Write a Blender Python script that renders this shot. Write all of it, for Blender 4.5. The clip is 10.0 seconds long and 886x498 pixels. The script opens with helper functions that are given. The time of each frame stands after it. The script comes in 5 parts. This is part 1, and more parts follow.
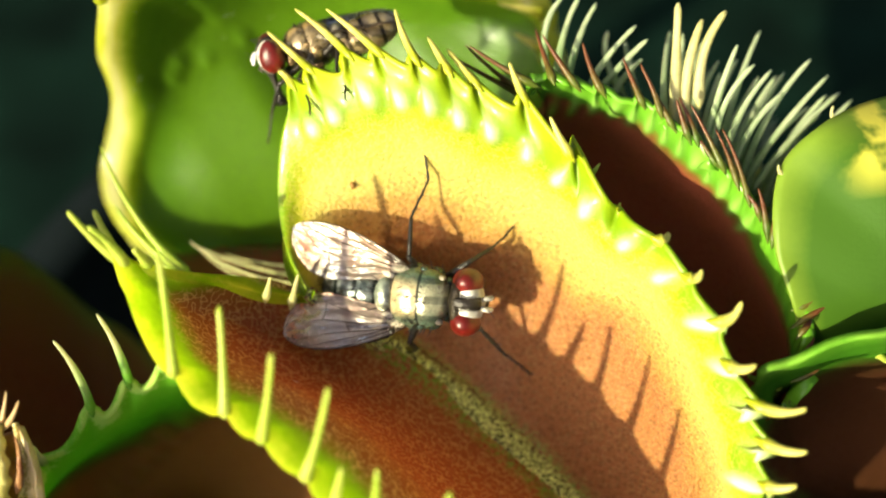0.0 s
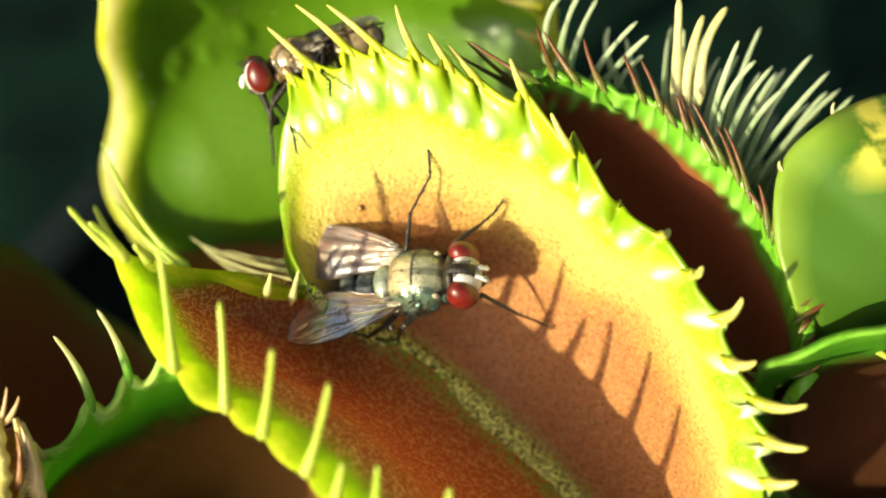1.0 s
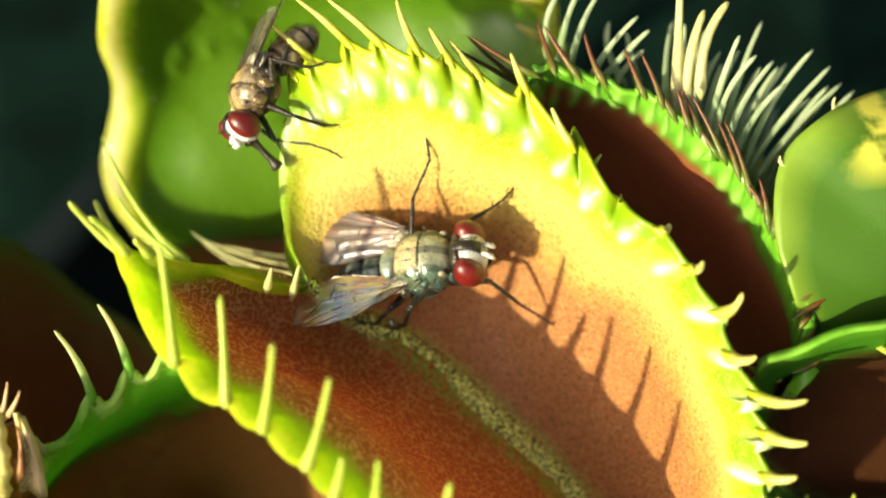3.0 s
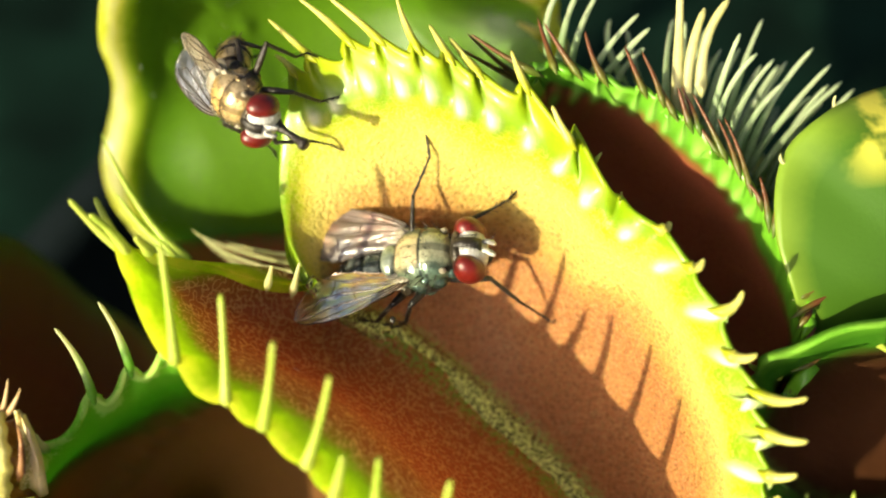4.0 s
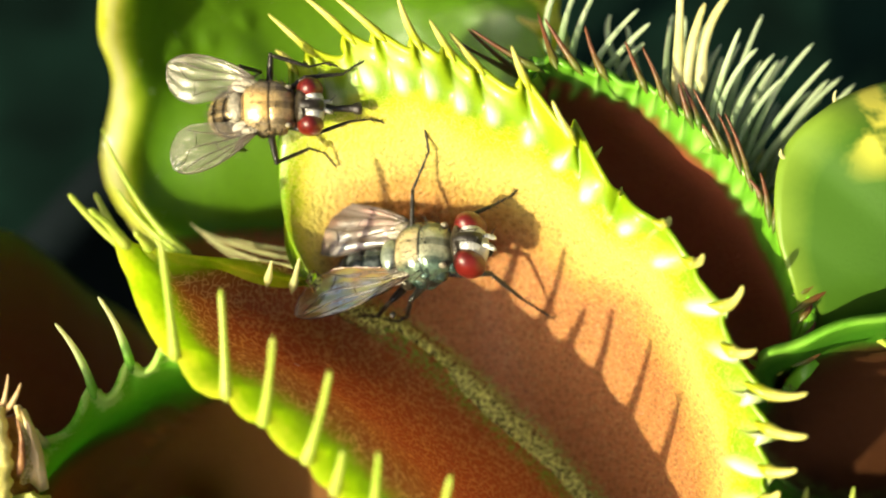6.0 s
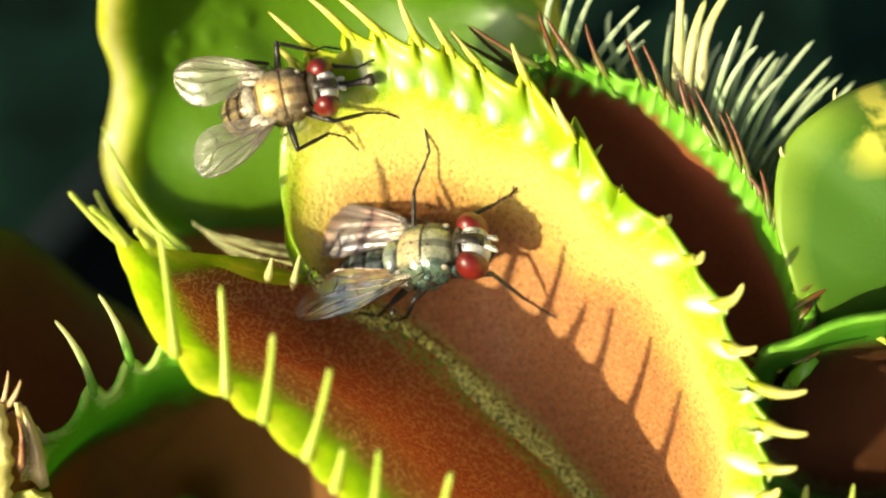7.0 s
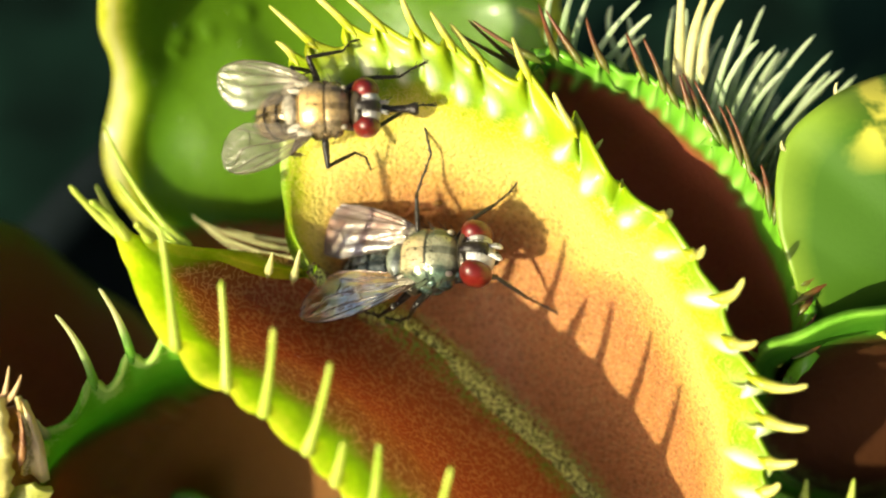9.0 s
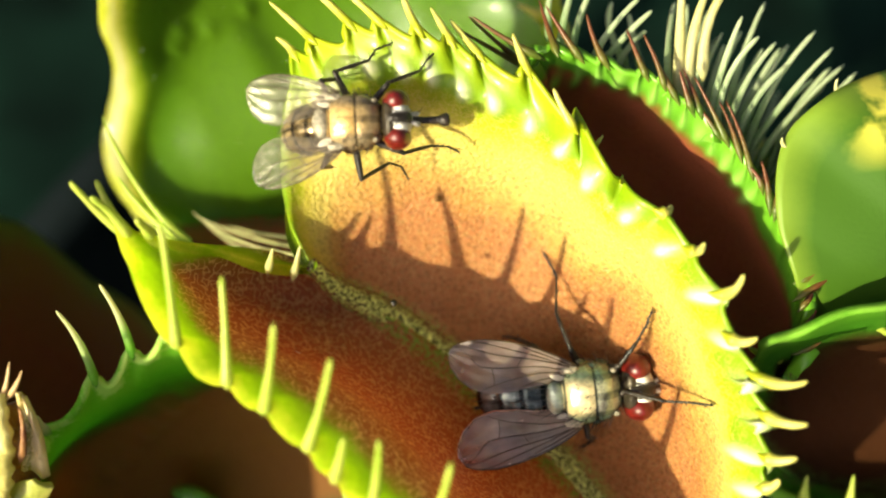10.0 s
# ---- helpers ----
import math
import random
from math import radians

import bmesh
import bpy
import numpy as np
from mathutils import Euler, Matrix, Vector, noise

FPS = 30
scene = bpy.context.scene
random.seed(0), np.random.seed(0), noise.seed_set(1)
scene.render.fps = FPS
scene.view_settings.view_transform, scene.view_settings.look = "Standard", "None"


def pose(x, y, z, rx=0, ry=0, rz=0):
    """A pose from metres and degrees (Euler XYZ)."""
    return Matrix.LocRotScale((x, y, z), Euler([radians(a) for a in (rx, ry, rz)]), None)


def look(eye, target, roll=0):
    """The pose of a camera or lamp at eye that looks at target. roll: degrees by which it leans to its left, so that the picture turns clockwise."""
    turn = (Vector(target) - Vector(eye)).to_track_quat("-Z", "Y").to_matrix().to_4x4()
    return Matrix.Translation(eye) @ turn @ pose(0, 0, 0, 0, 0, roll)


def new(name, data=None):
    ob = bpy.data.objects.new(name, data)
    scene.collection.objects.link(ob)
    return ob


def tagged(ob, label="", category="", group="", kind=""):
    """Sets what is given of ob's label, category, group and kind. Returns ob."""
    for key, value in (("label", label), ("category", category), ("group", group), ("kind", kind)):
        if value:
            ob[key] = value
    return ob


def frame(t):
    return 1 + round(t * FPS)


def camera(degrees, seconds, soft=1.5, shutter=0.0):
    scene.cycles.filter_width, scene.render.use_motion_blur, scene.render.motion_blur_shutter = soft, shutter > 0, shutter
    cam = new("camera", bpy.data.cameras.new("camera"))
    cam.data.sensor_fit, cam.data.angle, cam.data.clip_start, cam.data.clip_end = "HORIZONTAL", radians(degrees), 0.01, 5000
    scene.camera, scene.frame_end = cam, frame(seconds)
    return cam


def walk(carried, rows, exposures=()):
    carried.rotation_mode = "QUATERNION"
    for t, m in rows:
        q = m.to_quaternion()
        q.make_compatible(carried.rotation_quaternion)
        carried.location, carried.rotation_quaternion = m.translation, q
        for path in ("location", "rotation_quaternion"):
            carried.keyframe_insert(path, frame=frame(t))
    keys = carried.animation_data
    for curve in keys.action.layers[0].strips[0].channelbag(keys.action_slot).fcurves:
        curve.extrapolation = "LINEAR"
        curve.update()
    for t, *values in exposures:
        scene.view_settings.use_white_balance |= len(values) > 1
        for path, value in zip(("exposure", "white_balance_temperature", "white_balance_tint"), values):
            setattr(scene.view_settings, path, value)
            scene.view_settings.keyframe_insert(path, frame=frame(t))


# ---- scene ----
from mathutils import Quaternion

# ---------------------------------------------------------------- camera
# Places are written in millimetres (u right, v up the slope, w towards the camera) round the trap's centre.
PITCH = 62.0
CENTRE = Vector((0, 0, 0.080))
U = Vector((1, 0, 0))
V = Vector((0, math.sin(radians(PITCH)), math.cos(radians(PITCH))))
TOWARD = Vector((0, -math.cos(radians(PITCH)), math.sin(radians(PITCH))))
REACH = 60.0


def W(p):
    return CENTRE + 0.001 * (p[0] * U + p[1] * V + p[2] * TOWARD)


def turn(p):
    return p[0] * U + p[1] * V + p[2] * TOWARD


cam = camera(40, 10.0, soft=2.0, shutter=0.5)
AIM = [(0, 0.070, 0.696), (0.5, 0.056, 0.599), (1, 0.042, 0.501), (1.5, 0.036, 0.418), (2, 0.033, 0.348), (2.5, 0.028, 0.292), (4, 0.000, 0.139), (4.5, 0.000, 0.070), (5, 0.000, 0.000), (5.5, 0.000, -0.056), (7, -0.008, -0.237), (7.5, -0.008, -0.320), (8, -0.019, -0.390), (8.5, -0.025, -0.446), (9, -0.033, -0.515), (9.5, -0.039, -0.585), (10, -0.045, -0.696)]
walk(cam, [(t, look(W((0, 0, REACH)), W((u, v, 0)))) for t, u, v in AIM])
cam.data.dof.use_dof = True
cam.data.dof.focus_distance = 0.062
cam.data.dof.aperture_fstop = 21.0

# ---------------------------------------------------------------- light
SUN = turn((-0.64, -0.30, 0.70)).normalized()
world = bpy.data.worlds.new("daylight")
scene.world = world
world.use_nodes = True
wn = world.node_tree.nodes
sky = wn.new("ShaderNodeTexSky")
sky.sky_type = "NISHITA"
sky.sun_disc = False
sky.air_density = 0.35
sky.dust_density = 7.0
sky.ozone_density = 0.3
sky.sun_elevation = math.asin(SUN.z)
sky.sun_rotation = math.atan2(SUN.x, SUN.y)
world.node_tree.links.new(sky.outputs[0], wn["Background"].inputs[0])
wn["Background"].inputs[1].default_value = 0.10
lamp = new("sun", bpy.data.lights.new("sun", "SUN"))
lamp.data.energy = 5.0
lamp.data.angle = radians(0.9)
lamp.data.color = (1.0, 0.92, 0.57)
lamp.matrix_world = look(W((0, 0, 0)) + SUN, W((0, 0, 0)))
scene.view_settings.exposure = 0.74


# ---------------------------------------------------------------- materials
class Mat:
    """A node material; small helpers keep the graphs short."""

    def __init__(self, name):
        self.m = bpy.data.materials.new(name)
        self.m.use_nodes = True
        self.t = self.m.node_tree
        self.bsdf = self.t.nodes["Principled BSDF"]
        self.out = self.t.nodes["Material Output"]

    def node(self, kind, **values):
        n = self.t.nodes.new(kind)
        for k, v in values.items():
            n.inputs[k].default_value = v
        return n

    def link(self, a, b):
        self.t.links.new(a, b)

    def math(self, op, a, b=0.0):
        n = self.t.nodes.new("ShaderNodeMath")
        n.operation = op
        for i, x in enumerate((a, b)):
            if isinstance(x, (int, float)):
                n.inputs[i].default_value = x
            else:
                self.link(x, n.inputs[i])
        return n.outputs[0]

    def noise(self, scale, detail=3.0, where=None, rough=0.55):
        n = self.node("ShaderNodeTexNoise", Scale=scale, Detail=detail, Roughness=rough)
        self.link(where or self.place(), n.inputs["Vector"])
        return n.outputs["Fac"]

    def place(self):
        return self.node("ShaderNodeTexCoord").outputs["Object"]

    def ramp(self, fac, stops):
        n = self.t.nodes.new("ShaderNodeValToRGB")
        e = n.color_ramp.elements
        while len(e) < len(stops):
            e.new(0.5)
        for i, (p, c) in enumerate(stops):
            e[i].position = p
            e[i].color = (*c, 1)
        self.link(fac, n.inputs[0])
        return n.outputs[0]

    def mix(self, fac, a, b, how="MIX"):
        n = self.t.nodes.new("ShaderNodeMix")
        n.data_type = "RGBA"
        n.blend_type = how
        for i, x in ((0, fac), (6, a), (7, b)):
            if isinstance(x, (int, float)):
                n.inputs[i].default_value = x
            elif isinstance(x, tuple):
                n.inputs[i].default_value = (*x, 1)
            else:
                self.link(x, n.inputs[i])
        return n.outputs[2]

    def bump(self, height, strength, distance):
        n = self.node("ShaderNodeBump", Strength=strength, Distance=distance)
        self.link(height, n.inputs["Height"])
        self.link(n.outputs[0], self.bsdf.inputs["Normal"])
        return n.outputs[0]

    def finish(self, colour, rough=0.4, metal=0.0, spec=0.5):
        b = self.bsdf
        if isinstance(colour, tuple):
            b.inputs["Base Color"].default_value = (*colour, 1)
        else:
            self.link(colour, b.inputs["Base Color"])
        b.inputs["Roughness"].default_value = rough
        b.inputs["Metallic"].default_value = metal
        b.inputs["Specular IOR Level"].default_value = spec
        return self.m

    def thin(self, colour, share, normal=None, map_to=None):
        """Lets part of the light through, as thin plant tissue does."""
        tr = self.node("ShaderNodeBsdfTranslucent")
        self.link(colour, tr.inputs[0])
        if normal:
            self.link(normal, tr.inputs["Normal"])
        mx = self.node("ShaderNodeMixShader", Fac=share)
        if map_to:
            self.link(map_to, mx.inputs[0])
        self.link(self.bsdf.outputs[0], mx.inputs[1])
        self.link(tr.outputs[0], mx.inputs[2])
        self.link(mx.outputs[0], self.out.inputs["Surface"])


def lobe_material(name, stops, rib, rib_width, share=0.3, rough=0.38, patch=1.0, grain=0.5, net=(0.5, 0.4, 0.1), net_amount=0.0, net_scale=2400, relief=0.6, glow=0.0, spots=None, pale_knobs=None, gloss=1.0):
    """stops: colours by the distance from the rim, in millimetres; rib: the colour along the midrib."""
    m = Mat(name)
    uv = m.node("ShaderNodeUVMap")
    uv.uv_map = "depth"
    sep = m.node("ShaderNodeSeparateXYZ")
    m.link(uv.outputs[0], sep.inputs[0])
    rim, mid = sep.outputs[0], sep.outputs[1]
    wide = m.noise(350, 3)
    fine = m.noise(2600, 3, rough=0.65)
    shifted = m.math("ADD", rim, m.math("MULTIPLY", m.math("SUBTRACT", wide, 0.5), 0.30 * patch))
    shifted = m.math("ADD", shifted, m.math("MULTIPLY", m.math("SUBTRACT", fine, 0.5), 0.12 * patch))
    col = m.ramp(shifted, [(d / 10.0, c) for d, c in stops])
    # fine glands
    vor = m.node("ShaderNodeTexVoronoi", Scale=3400.0)
    m.link(m.place(), vor.inputs["Vector"])
    gl = m.ramp(vor.outputs["Distance"], [(0.15, (1 - grain, 1 - grain, 1 - grain)), (0.55, (1, 1, 1))])
    col = m.mix(m.ramp(rim, [(0.28, (0.04,) * 3), (0.62, (0.85,) * 3)]), col, gl, "MULTIPLY")
    if net_amount:
        worm = m.noise(net_scale, 0.6, rough=0.5)
        lines = m.ramp(m.math("ABSOLUTE", m.math("SUBTRACT", worm, 0.5)), [(0.015, (1, 1, 1)), (0.07, (0, 0, 0))])
        fade = m.ramp(rim, [(0.16, (0, 0, 0)), (0.27, (1, 1, 1)), (0.8, (0.55, 0.55, 0.55))])
        col = m.mix(m.math("MULTIPLY", m.math("MULTIPLY", lines, fade), net_amount), col, net)
    if spots:
        side = m.node("ShaderNodeSeparateXYZ")
        m.link(m.place(), side.inputs[0])
        corner = m.ramp(m.math("ADD", m.math("MULTIPLY", side.outputs[0], 100.0), 2.0), [(0.21, (0, 0, 0)), (0.38, (1, 1, 1))])
        high = m.ramp(m.math("MULTIPLY", m.math("ADD", side.outputs[1], 0.012), 150.0), [(0.4, (0, 0, 0)), (0.7, (1, 1, 1))])
        big = m.ramp(m.noise(420, 3), [(0.45, (0, 0, 0)), (0.58, (1, 1, 1))])
        col = m.mix(m.math("MULTIPLY", m.math("MULTIPLY", big, corner), high), col, spots)
    if pale_knobs:
        kn = m.node("ShaderNodeUVMap")
        kn.uv_map = "knob"
        ks = m.node("ShaderNodeSeparateXYZ")
        m.link(kn.outputs[0], ks.inputs[0])
        col = m.mix(m.math("MULTIPLY", ks.outputs[0], 0.95), col, pale_knobs)
    # midrib
    ribfac = m.ramp(m.math("ADD", mid, m.math("MULTIPLY", m.math("SUBTRACT", fine, 0.5), 0.12)), [(rib_width / 20.0, (1, 1, 1)), (rib_width / 10.0, (0, 0, 0))])
    worms = m.ramp(m.noise(6000, 2), [(0.46, (0, 0, 0)), (0.54, (1, 1, 1))])
    col = m.mix(m.math("MULTIPLY", ribfac, worms), col, rib)
    granules = m.math("ADD", m.noise(4600, 2, rough=0.6), m.math("MULTIPLY", m.noise(2200, 2), 0.4))
    nrm = m.bump(m.math("MULTIPLY", granules, m.ramp(rim, [(0.16, (0.08,) * 3), (0.48, (1, 1, 1))])), relief, 0.00018)
    m.finish(col, rough, spec=0.32 * gloss)
    m.bsdf.inputs["Coat Weight"].default_value = 0.15 * gloss
    m.bsdf.inputs["Coat Roughness"].default_value = 0.16
    # the tissue thins towards the rim and lets more light through
    edge = m.ramp(rim, [(0.0, (share + glow,) * 3), (0.32, (share,) * 3)])
    m.thin(col, share, nrm, edge)
    return m.m


def tissue(name, low, high, share=0.35, rough=0.35, scale=300, tip=None):
    m = Mat(name)
    n1, n2 = m.noise(scale, 3), m.noise(3500, 3)
    col = m.ramp(n1, [(0.35, low), (0.65, high)])
    dots = m.ramp(n2, [(0.3, (0.75, 0.75, 0.75)), (0.6, (1, 1, 1))])
    col = m.mix(0.8, col, dots, "MULTIPLY")
    if tip:
        uv = m.node("ShaderNodeUVMap")
        uv.uv_map = "depth"
        sep = m.node("ShaderNodeSeparateXYZ")
        m.link(uv.outputs[0], sep.inputs[0])
        f = m.ramp(m.math("ADD", sep.outputs[0], m.math("MULTIPLY", m.math("SUBTRACT", n1, 0.5), 0.4)), [(0.18, (0, 0, 0)), (0.62, (1, 1, 1))])
        col = m.mix(f, col, tip)
    nrm = m.bump(n2, 0.35, 0.0001)
    m.finish(col, rough)
    m.thin(col, share, nrm)
    return m.m


# pale_knobs here puts the white sun glare of the rim beads into the colour.
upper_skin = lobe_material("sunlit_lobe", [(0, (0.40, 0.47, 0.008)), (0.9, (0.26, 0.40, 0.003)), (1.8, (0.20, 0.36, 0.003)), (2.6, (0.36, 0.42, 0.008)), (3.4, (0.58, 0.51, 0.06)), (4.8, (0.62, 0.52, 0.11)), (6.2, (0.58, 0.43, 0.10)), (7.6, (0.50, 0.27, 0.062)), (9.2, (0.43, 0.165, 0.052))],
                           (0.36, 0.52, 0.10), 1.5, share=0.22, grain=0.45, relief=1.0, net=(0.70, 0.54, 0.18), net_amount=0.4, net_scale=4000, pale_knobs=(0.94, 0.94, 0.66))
# Rim stops are brightened: sunlight coming through the rim is painted into them.
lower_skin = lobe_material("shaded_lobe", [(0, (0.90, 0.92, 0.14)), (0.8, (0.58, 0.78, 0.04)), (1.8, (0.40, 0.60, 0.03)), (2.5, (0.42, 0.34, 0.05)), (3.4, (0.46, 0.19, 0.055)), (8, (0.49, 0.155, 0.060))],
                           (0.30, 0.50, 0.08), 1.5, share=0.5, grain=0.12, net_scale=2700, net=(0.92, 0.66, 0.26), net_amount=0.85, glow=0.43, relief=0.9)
deep_skin = lobe_material("deep_green_lobe", [(0, (0.55, 0.78, 0.18)), (0.6, (0.24, 0.62, 0.04)), (3.6, (0.14, 0.54, 0.02)), (5.4, (0.08, 0.32, 0.013)), (7.4, (0.13, 0.12, 0.018)), (9.8, (0.28, 0.12, 0.035))],
                          (0.10, 0.12, 0.03), 1.0, share=0.5, grain=0.2, rough=0.45, patch=1.6, gloss=0.35)
# 0.7 stop paints the lip's highlight, 4.5 stop a trace of its shadow.
green_skin = lobe_material("green_lobe", [(0, (0.72, 0.76, 0.14)), (0.7, (0.96, 0.93, 0.60)), (1.5, (0.86, 0.86, 0.18)), (2.3, (0.42, 0.60, 0.03)), (3.2, (0.10, 0.22, 0.008)), (4.5, (0.075, 0.18, 0.007)), (8, (0.085, 0.19, 0.007))],
                           (0.08, 0.22, 0.03), 1.5, share=0.22, grain=0.25, rough=0.22, patch=0.5, relief=0.45, net=(0.12, 0.28, 0.02), net_amount=0.12, net_scale=520, glow=0.62)
dark_skin = lobe_material("dark_red_lobe", [(0, (0.14, 0.38, 0.02)), (1.5, (0.10, 0.30, 0.018)), (2.2, (0.20, 0.12, 0.025)), (2.9, (0.33, 0.085, 0.045)), (8, (0.30, 0.065, 0.038))],
                          (0.10, 0.12, 0.03), 1.0, share=0.12, grain=0.2, rough=0.26, patch=0.6, relief=0.9, pale_knobs=(0.30, 0.58, 0.10))
# Inner stops are darkened to stand for the shadow inside the corner trap.
dusk_skin = lobe_material("shaded_green_lobe", [(0, (0.18, 0.40, 0.04)), (0.7, (0.09, 0.28, 0.016)), (2.0, (0.05, 0.19, 0.01)), (3.8, (0.05, 0.20, 0.01)), (5.6, (0.05, 0.032, 0.008)), (8, (0.06, 0.022, 0.009))],
                          (0.10, 0.12, 0.03), 1.0, share=0.15, grain=0.25, rough=0.5, gloss=0.2)
pale_skin = lobe_material("pale_green_lobe", [(0, (0.20, 0.32, 0.03)), (2, (0.056, 0.140, 0.011)), (8, (0.049, 0.126, 0.011))],
                          (0.2, 0.5, 0.05), 1.0, share=0.2, grain=0.06, rough=0.42, patch=0.3, relief=0.1, spots=(0.70, 0.66, 0.09))
tooth_yellow = tissue("yellow_tooth", (0.42, 0.48, 0.010), (0.50, 0.52, 0.02), share=0.25, tip=(0.76, 0.70, 0.18))
tooth_green = tissue("green_tooth", (0.45, 0.62, 0.06), (0.60, 0.66, 0.12))
tooth_brown = tissue("brown_tooth", (0.09, 0.17, 0.02), (0.14, 0.16, 0.02), tip=(0.17, 0.058, 0.022), share=0.3)
tooth_pale = tissue("pale_tooth", (0.34, 0.52, 0.22), (0.46, 0.62, 0.30), share=0.5, tip=(0.62, 0.72, 0.48))
tooth_cream = tissue("cream_tooth", (0.72, 0.70, 0.30), (0.80, 0.76, 0.40), share=0.4)
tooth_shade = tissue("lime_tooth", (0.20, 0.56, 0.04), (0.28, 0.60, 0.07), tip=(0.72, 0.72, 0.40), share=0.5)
stalk_green = tissue("stalk_skin", (0.08, 0.22, 0.03), (0.12, 0.30, 0.05), share=0.1)


rm = Mat("midrib_skin")
ruv = rm.node("ShaderNodeUVMap")
ruv.uv_map = "depth"
rsep = rm.node("ShaderNodeSeparateXYZ")
rm.link(ruv.outputs[0], rsep.inputs[0])
# Green net of the rib; its brightest stop also paints the dotted highlights.
mesh_worm = rm.noise(6800, 2)
net = rm.mix(rm.ramp(rsep.outputs[1], [(0.35, (0, 0, 0)), (0.85, (1, 1, 1))]),
             rm.ramp(mesh_worm, [(0.46, (0.05, 0.045, 0.008)), (0.495, (0.26, 0.40, 0.02)), (0.54, (0.80, 0.90, 0.30))]),
             rm.ramp(mesh_worm, [(0.46, (0.20, 0.06, 0.018)), (0.52, (0.18, 0.15, 0.02)), (0.60, (0.32, 0.38, 0.06))]))
rm.bump(mesh_worm, 0.7, 0.0002)
rib_skin = rm.finish(net, 0.3)


def plain(name, colour, other, scale, rough, metal=0.0, relief=0.0, spec=0.5, coat=0.0):
    m = Mat(name)
    n = m.noise(scale, 4)
    col = m.ramp(n, [(0.35, colour), (0.68, other)])
    if relief:
        m.bump(m.noise(scale * 4, 3), relief, 0.0002)
    m.bsdf.inputs["Coat Weight"].default_value = coat
    return m.finish(col, rough, metal, spec)


# Ground is near black: the shade under the leaves is put into its colour.
soil = plain("shaded_peat", (0.0022, 0.0060, 0.0048), (0.0048, 0.0165, 0.0120), 70, 0.9, relief=0.8, spec=0.02)
# Slate grey darkened to near black, so the pot's shade sits in the colour.
pot_skin = plain("shaded_slate", (0.0016, 0.0042, 0.0054), (0.0034, 0.0075, 0.009), 60, 0.85, spec=0.1)
dew = plain("dew", (0.7, 0.75, 0.6), (0.85, 0.88, 0.75), 900, 0.08, spec=0.6)
dead_skin = plain("withered_tissue", (0.40, 0.22, 0.08), (0.74, 0.56, 0.30), 500, 0.45, relief=0.9)


# ---------------------------------------------------------------- builders
def spline(points, n):
    """A smooth curve through the points, evenly sampled."""
    p = np.array(points, float)
    p = np.vstack([2 * p[0] - p[1], p, 2 * p[-1] - p[-2]])
    fine = []
    for i in range(1, len(p) - 2):
        t = np.linspace(0, 1, 24, endpoint=False)[:, None]
        a, b, c, d = p[i - 1:i + 3]
        fine.append(0.5 * (2 * b + (c - a) * t + (2 * a - 5 * b + 4 * c - d) * t ** 2 + (3 * b - a - 3 * c + d) * t ** 3))
    fine = np.vstack(fine + [p[-2:-1]])
    run = np.r_[0, np.cumsum(np.linalg.norm(np.diff(fine, axis=0), axis=1))]
    at = np.linspace(0, run[-1], n)
    return np.stack([np.interp(at, run, fine[:, k]) for k in range(3)], 1)


def to_world(a):
    a = np.asarray(a, float)
    base = np.array([U, V, TOWARD])
    return np.array(CENTRE) + 0.001 * (a @ base)


def unit(a):
    return a / np.maximum(np.linalg.norm(a, axis=-1, keepdims=True), 1e-9)


def mesh_object(name, verts, faces, material, parent=None, label="", uv=None, knob=None, smooth=True):
    """verts in world metres; the mesh is kept in the space of its parent's origin."""
    origin = np.array(root_place(parent)) if parent else np.zeros(3)
    me = bpy.data.meshes.new(name)
    me.from_pydata([tuple(v) for v in (np.asarray(verts) - origin)], [], faces)
    idx = np.zeros(len(me.loops), int)
    me.loops.foreach_get("vertex_index", idx)
    for key, values in (("depth", uv), ("knob", knob)):
        if values is not None:
            layer = me.uv_layers.new(name=key)
            layer.data.foreach_set("uv", np.asarray(values, float)[idx].ravel())
    me.materials.append(material)
    if smooth:
        me.polygons.foreach_set("use_smooth", [True] * len(me.polygons))
    me.update()
    ob = new(name, me)
    if parent:
        ob.parent = parent
    if label:
        tagged(ob, label)
    return ob


def root_place(ob):
    while ob.parent:
        ob = ob.parent
    return ob.location


def edge_point(rim, base, tip):
    """Where a tooth that runs from base to tip leaves the rim."""
    line = base + (tip - base) * np.linspace(0, 0.6, 25)[:, None]
    d = np.linalg.norm(rim[:, None, :2] - line[None, :, :2], axis=-1)
    d = d + 0.3 * np.linalg.norm(line - base, axis=1)[None]
    return rim[np.unravel_index(np.argmin(d), d.shape)[0]]


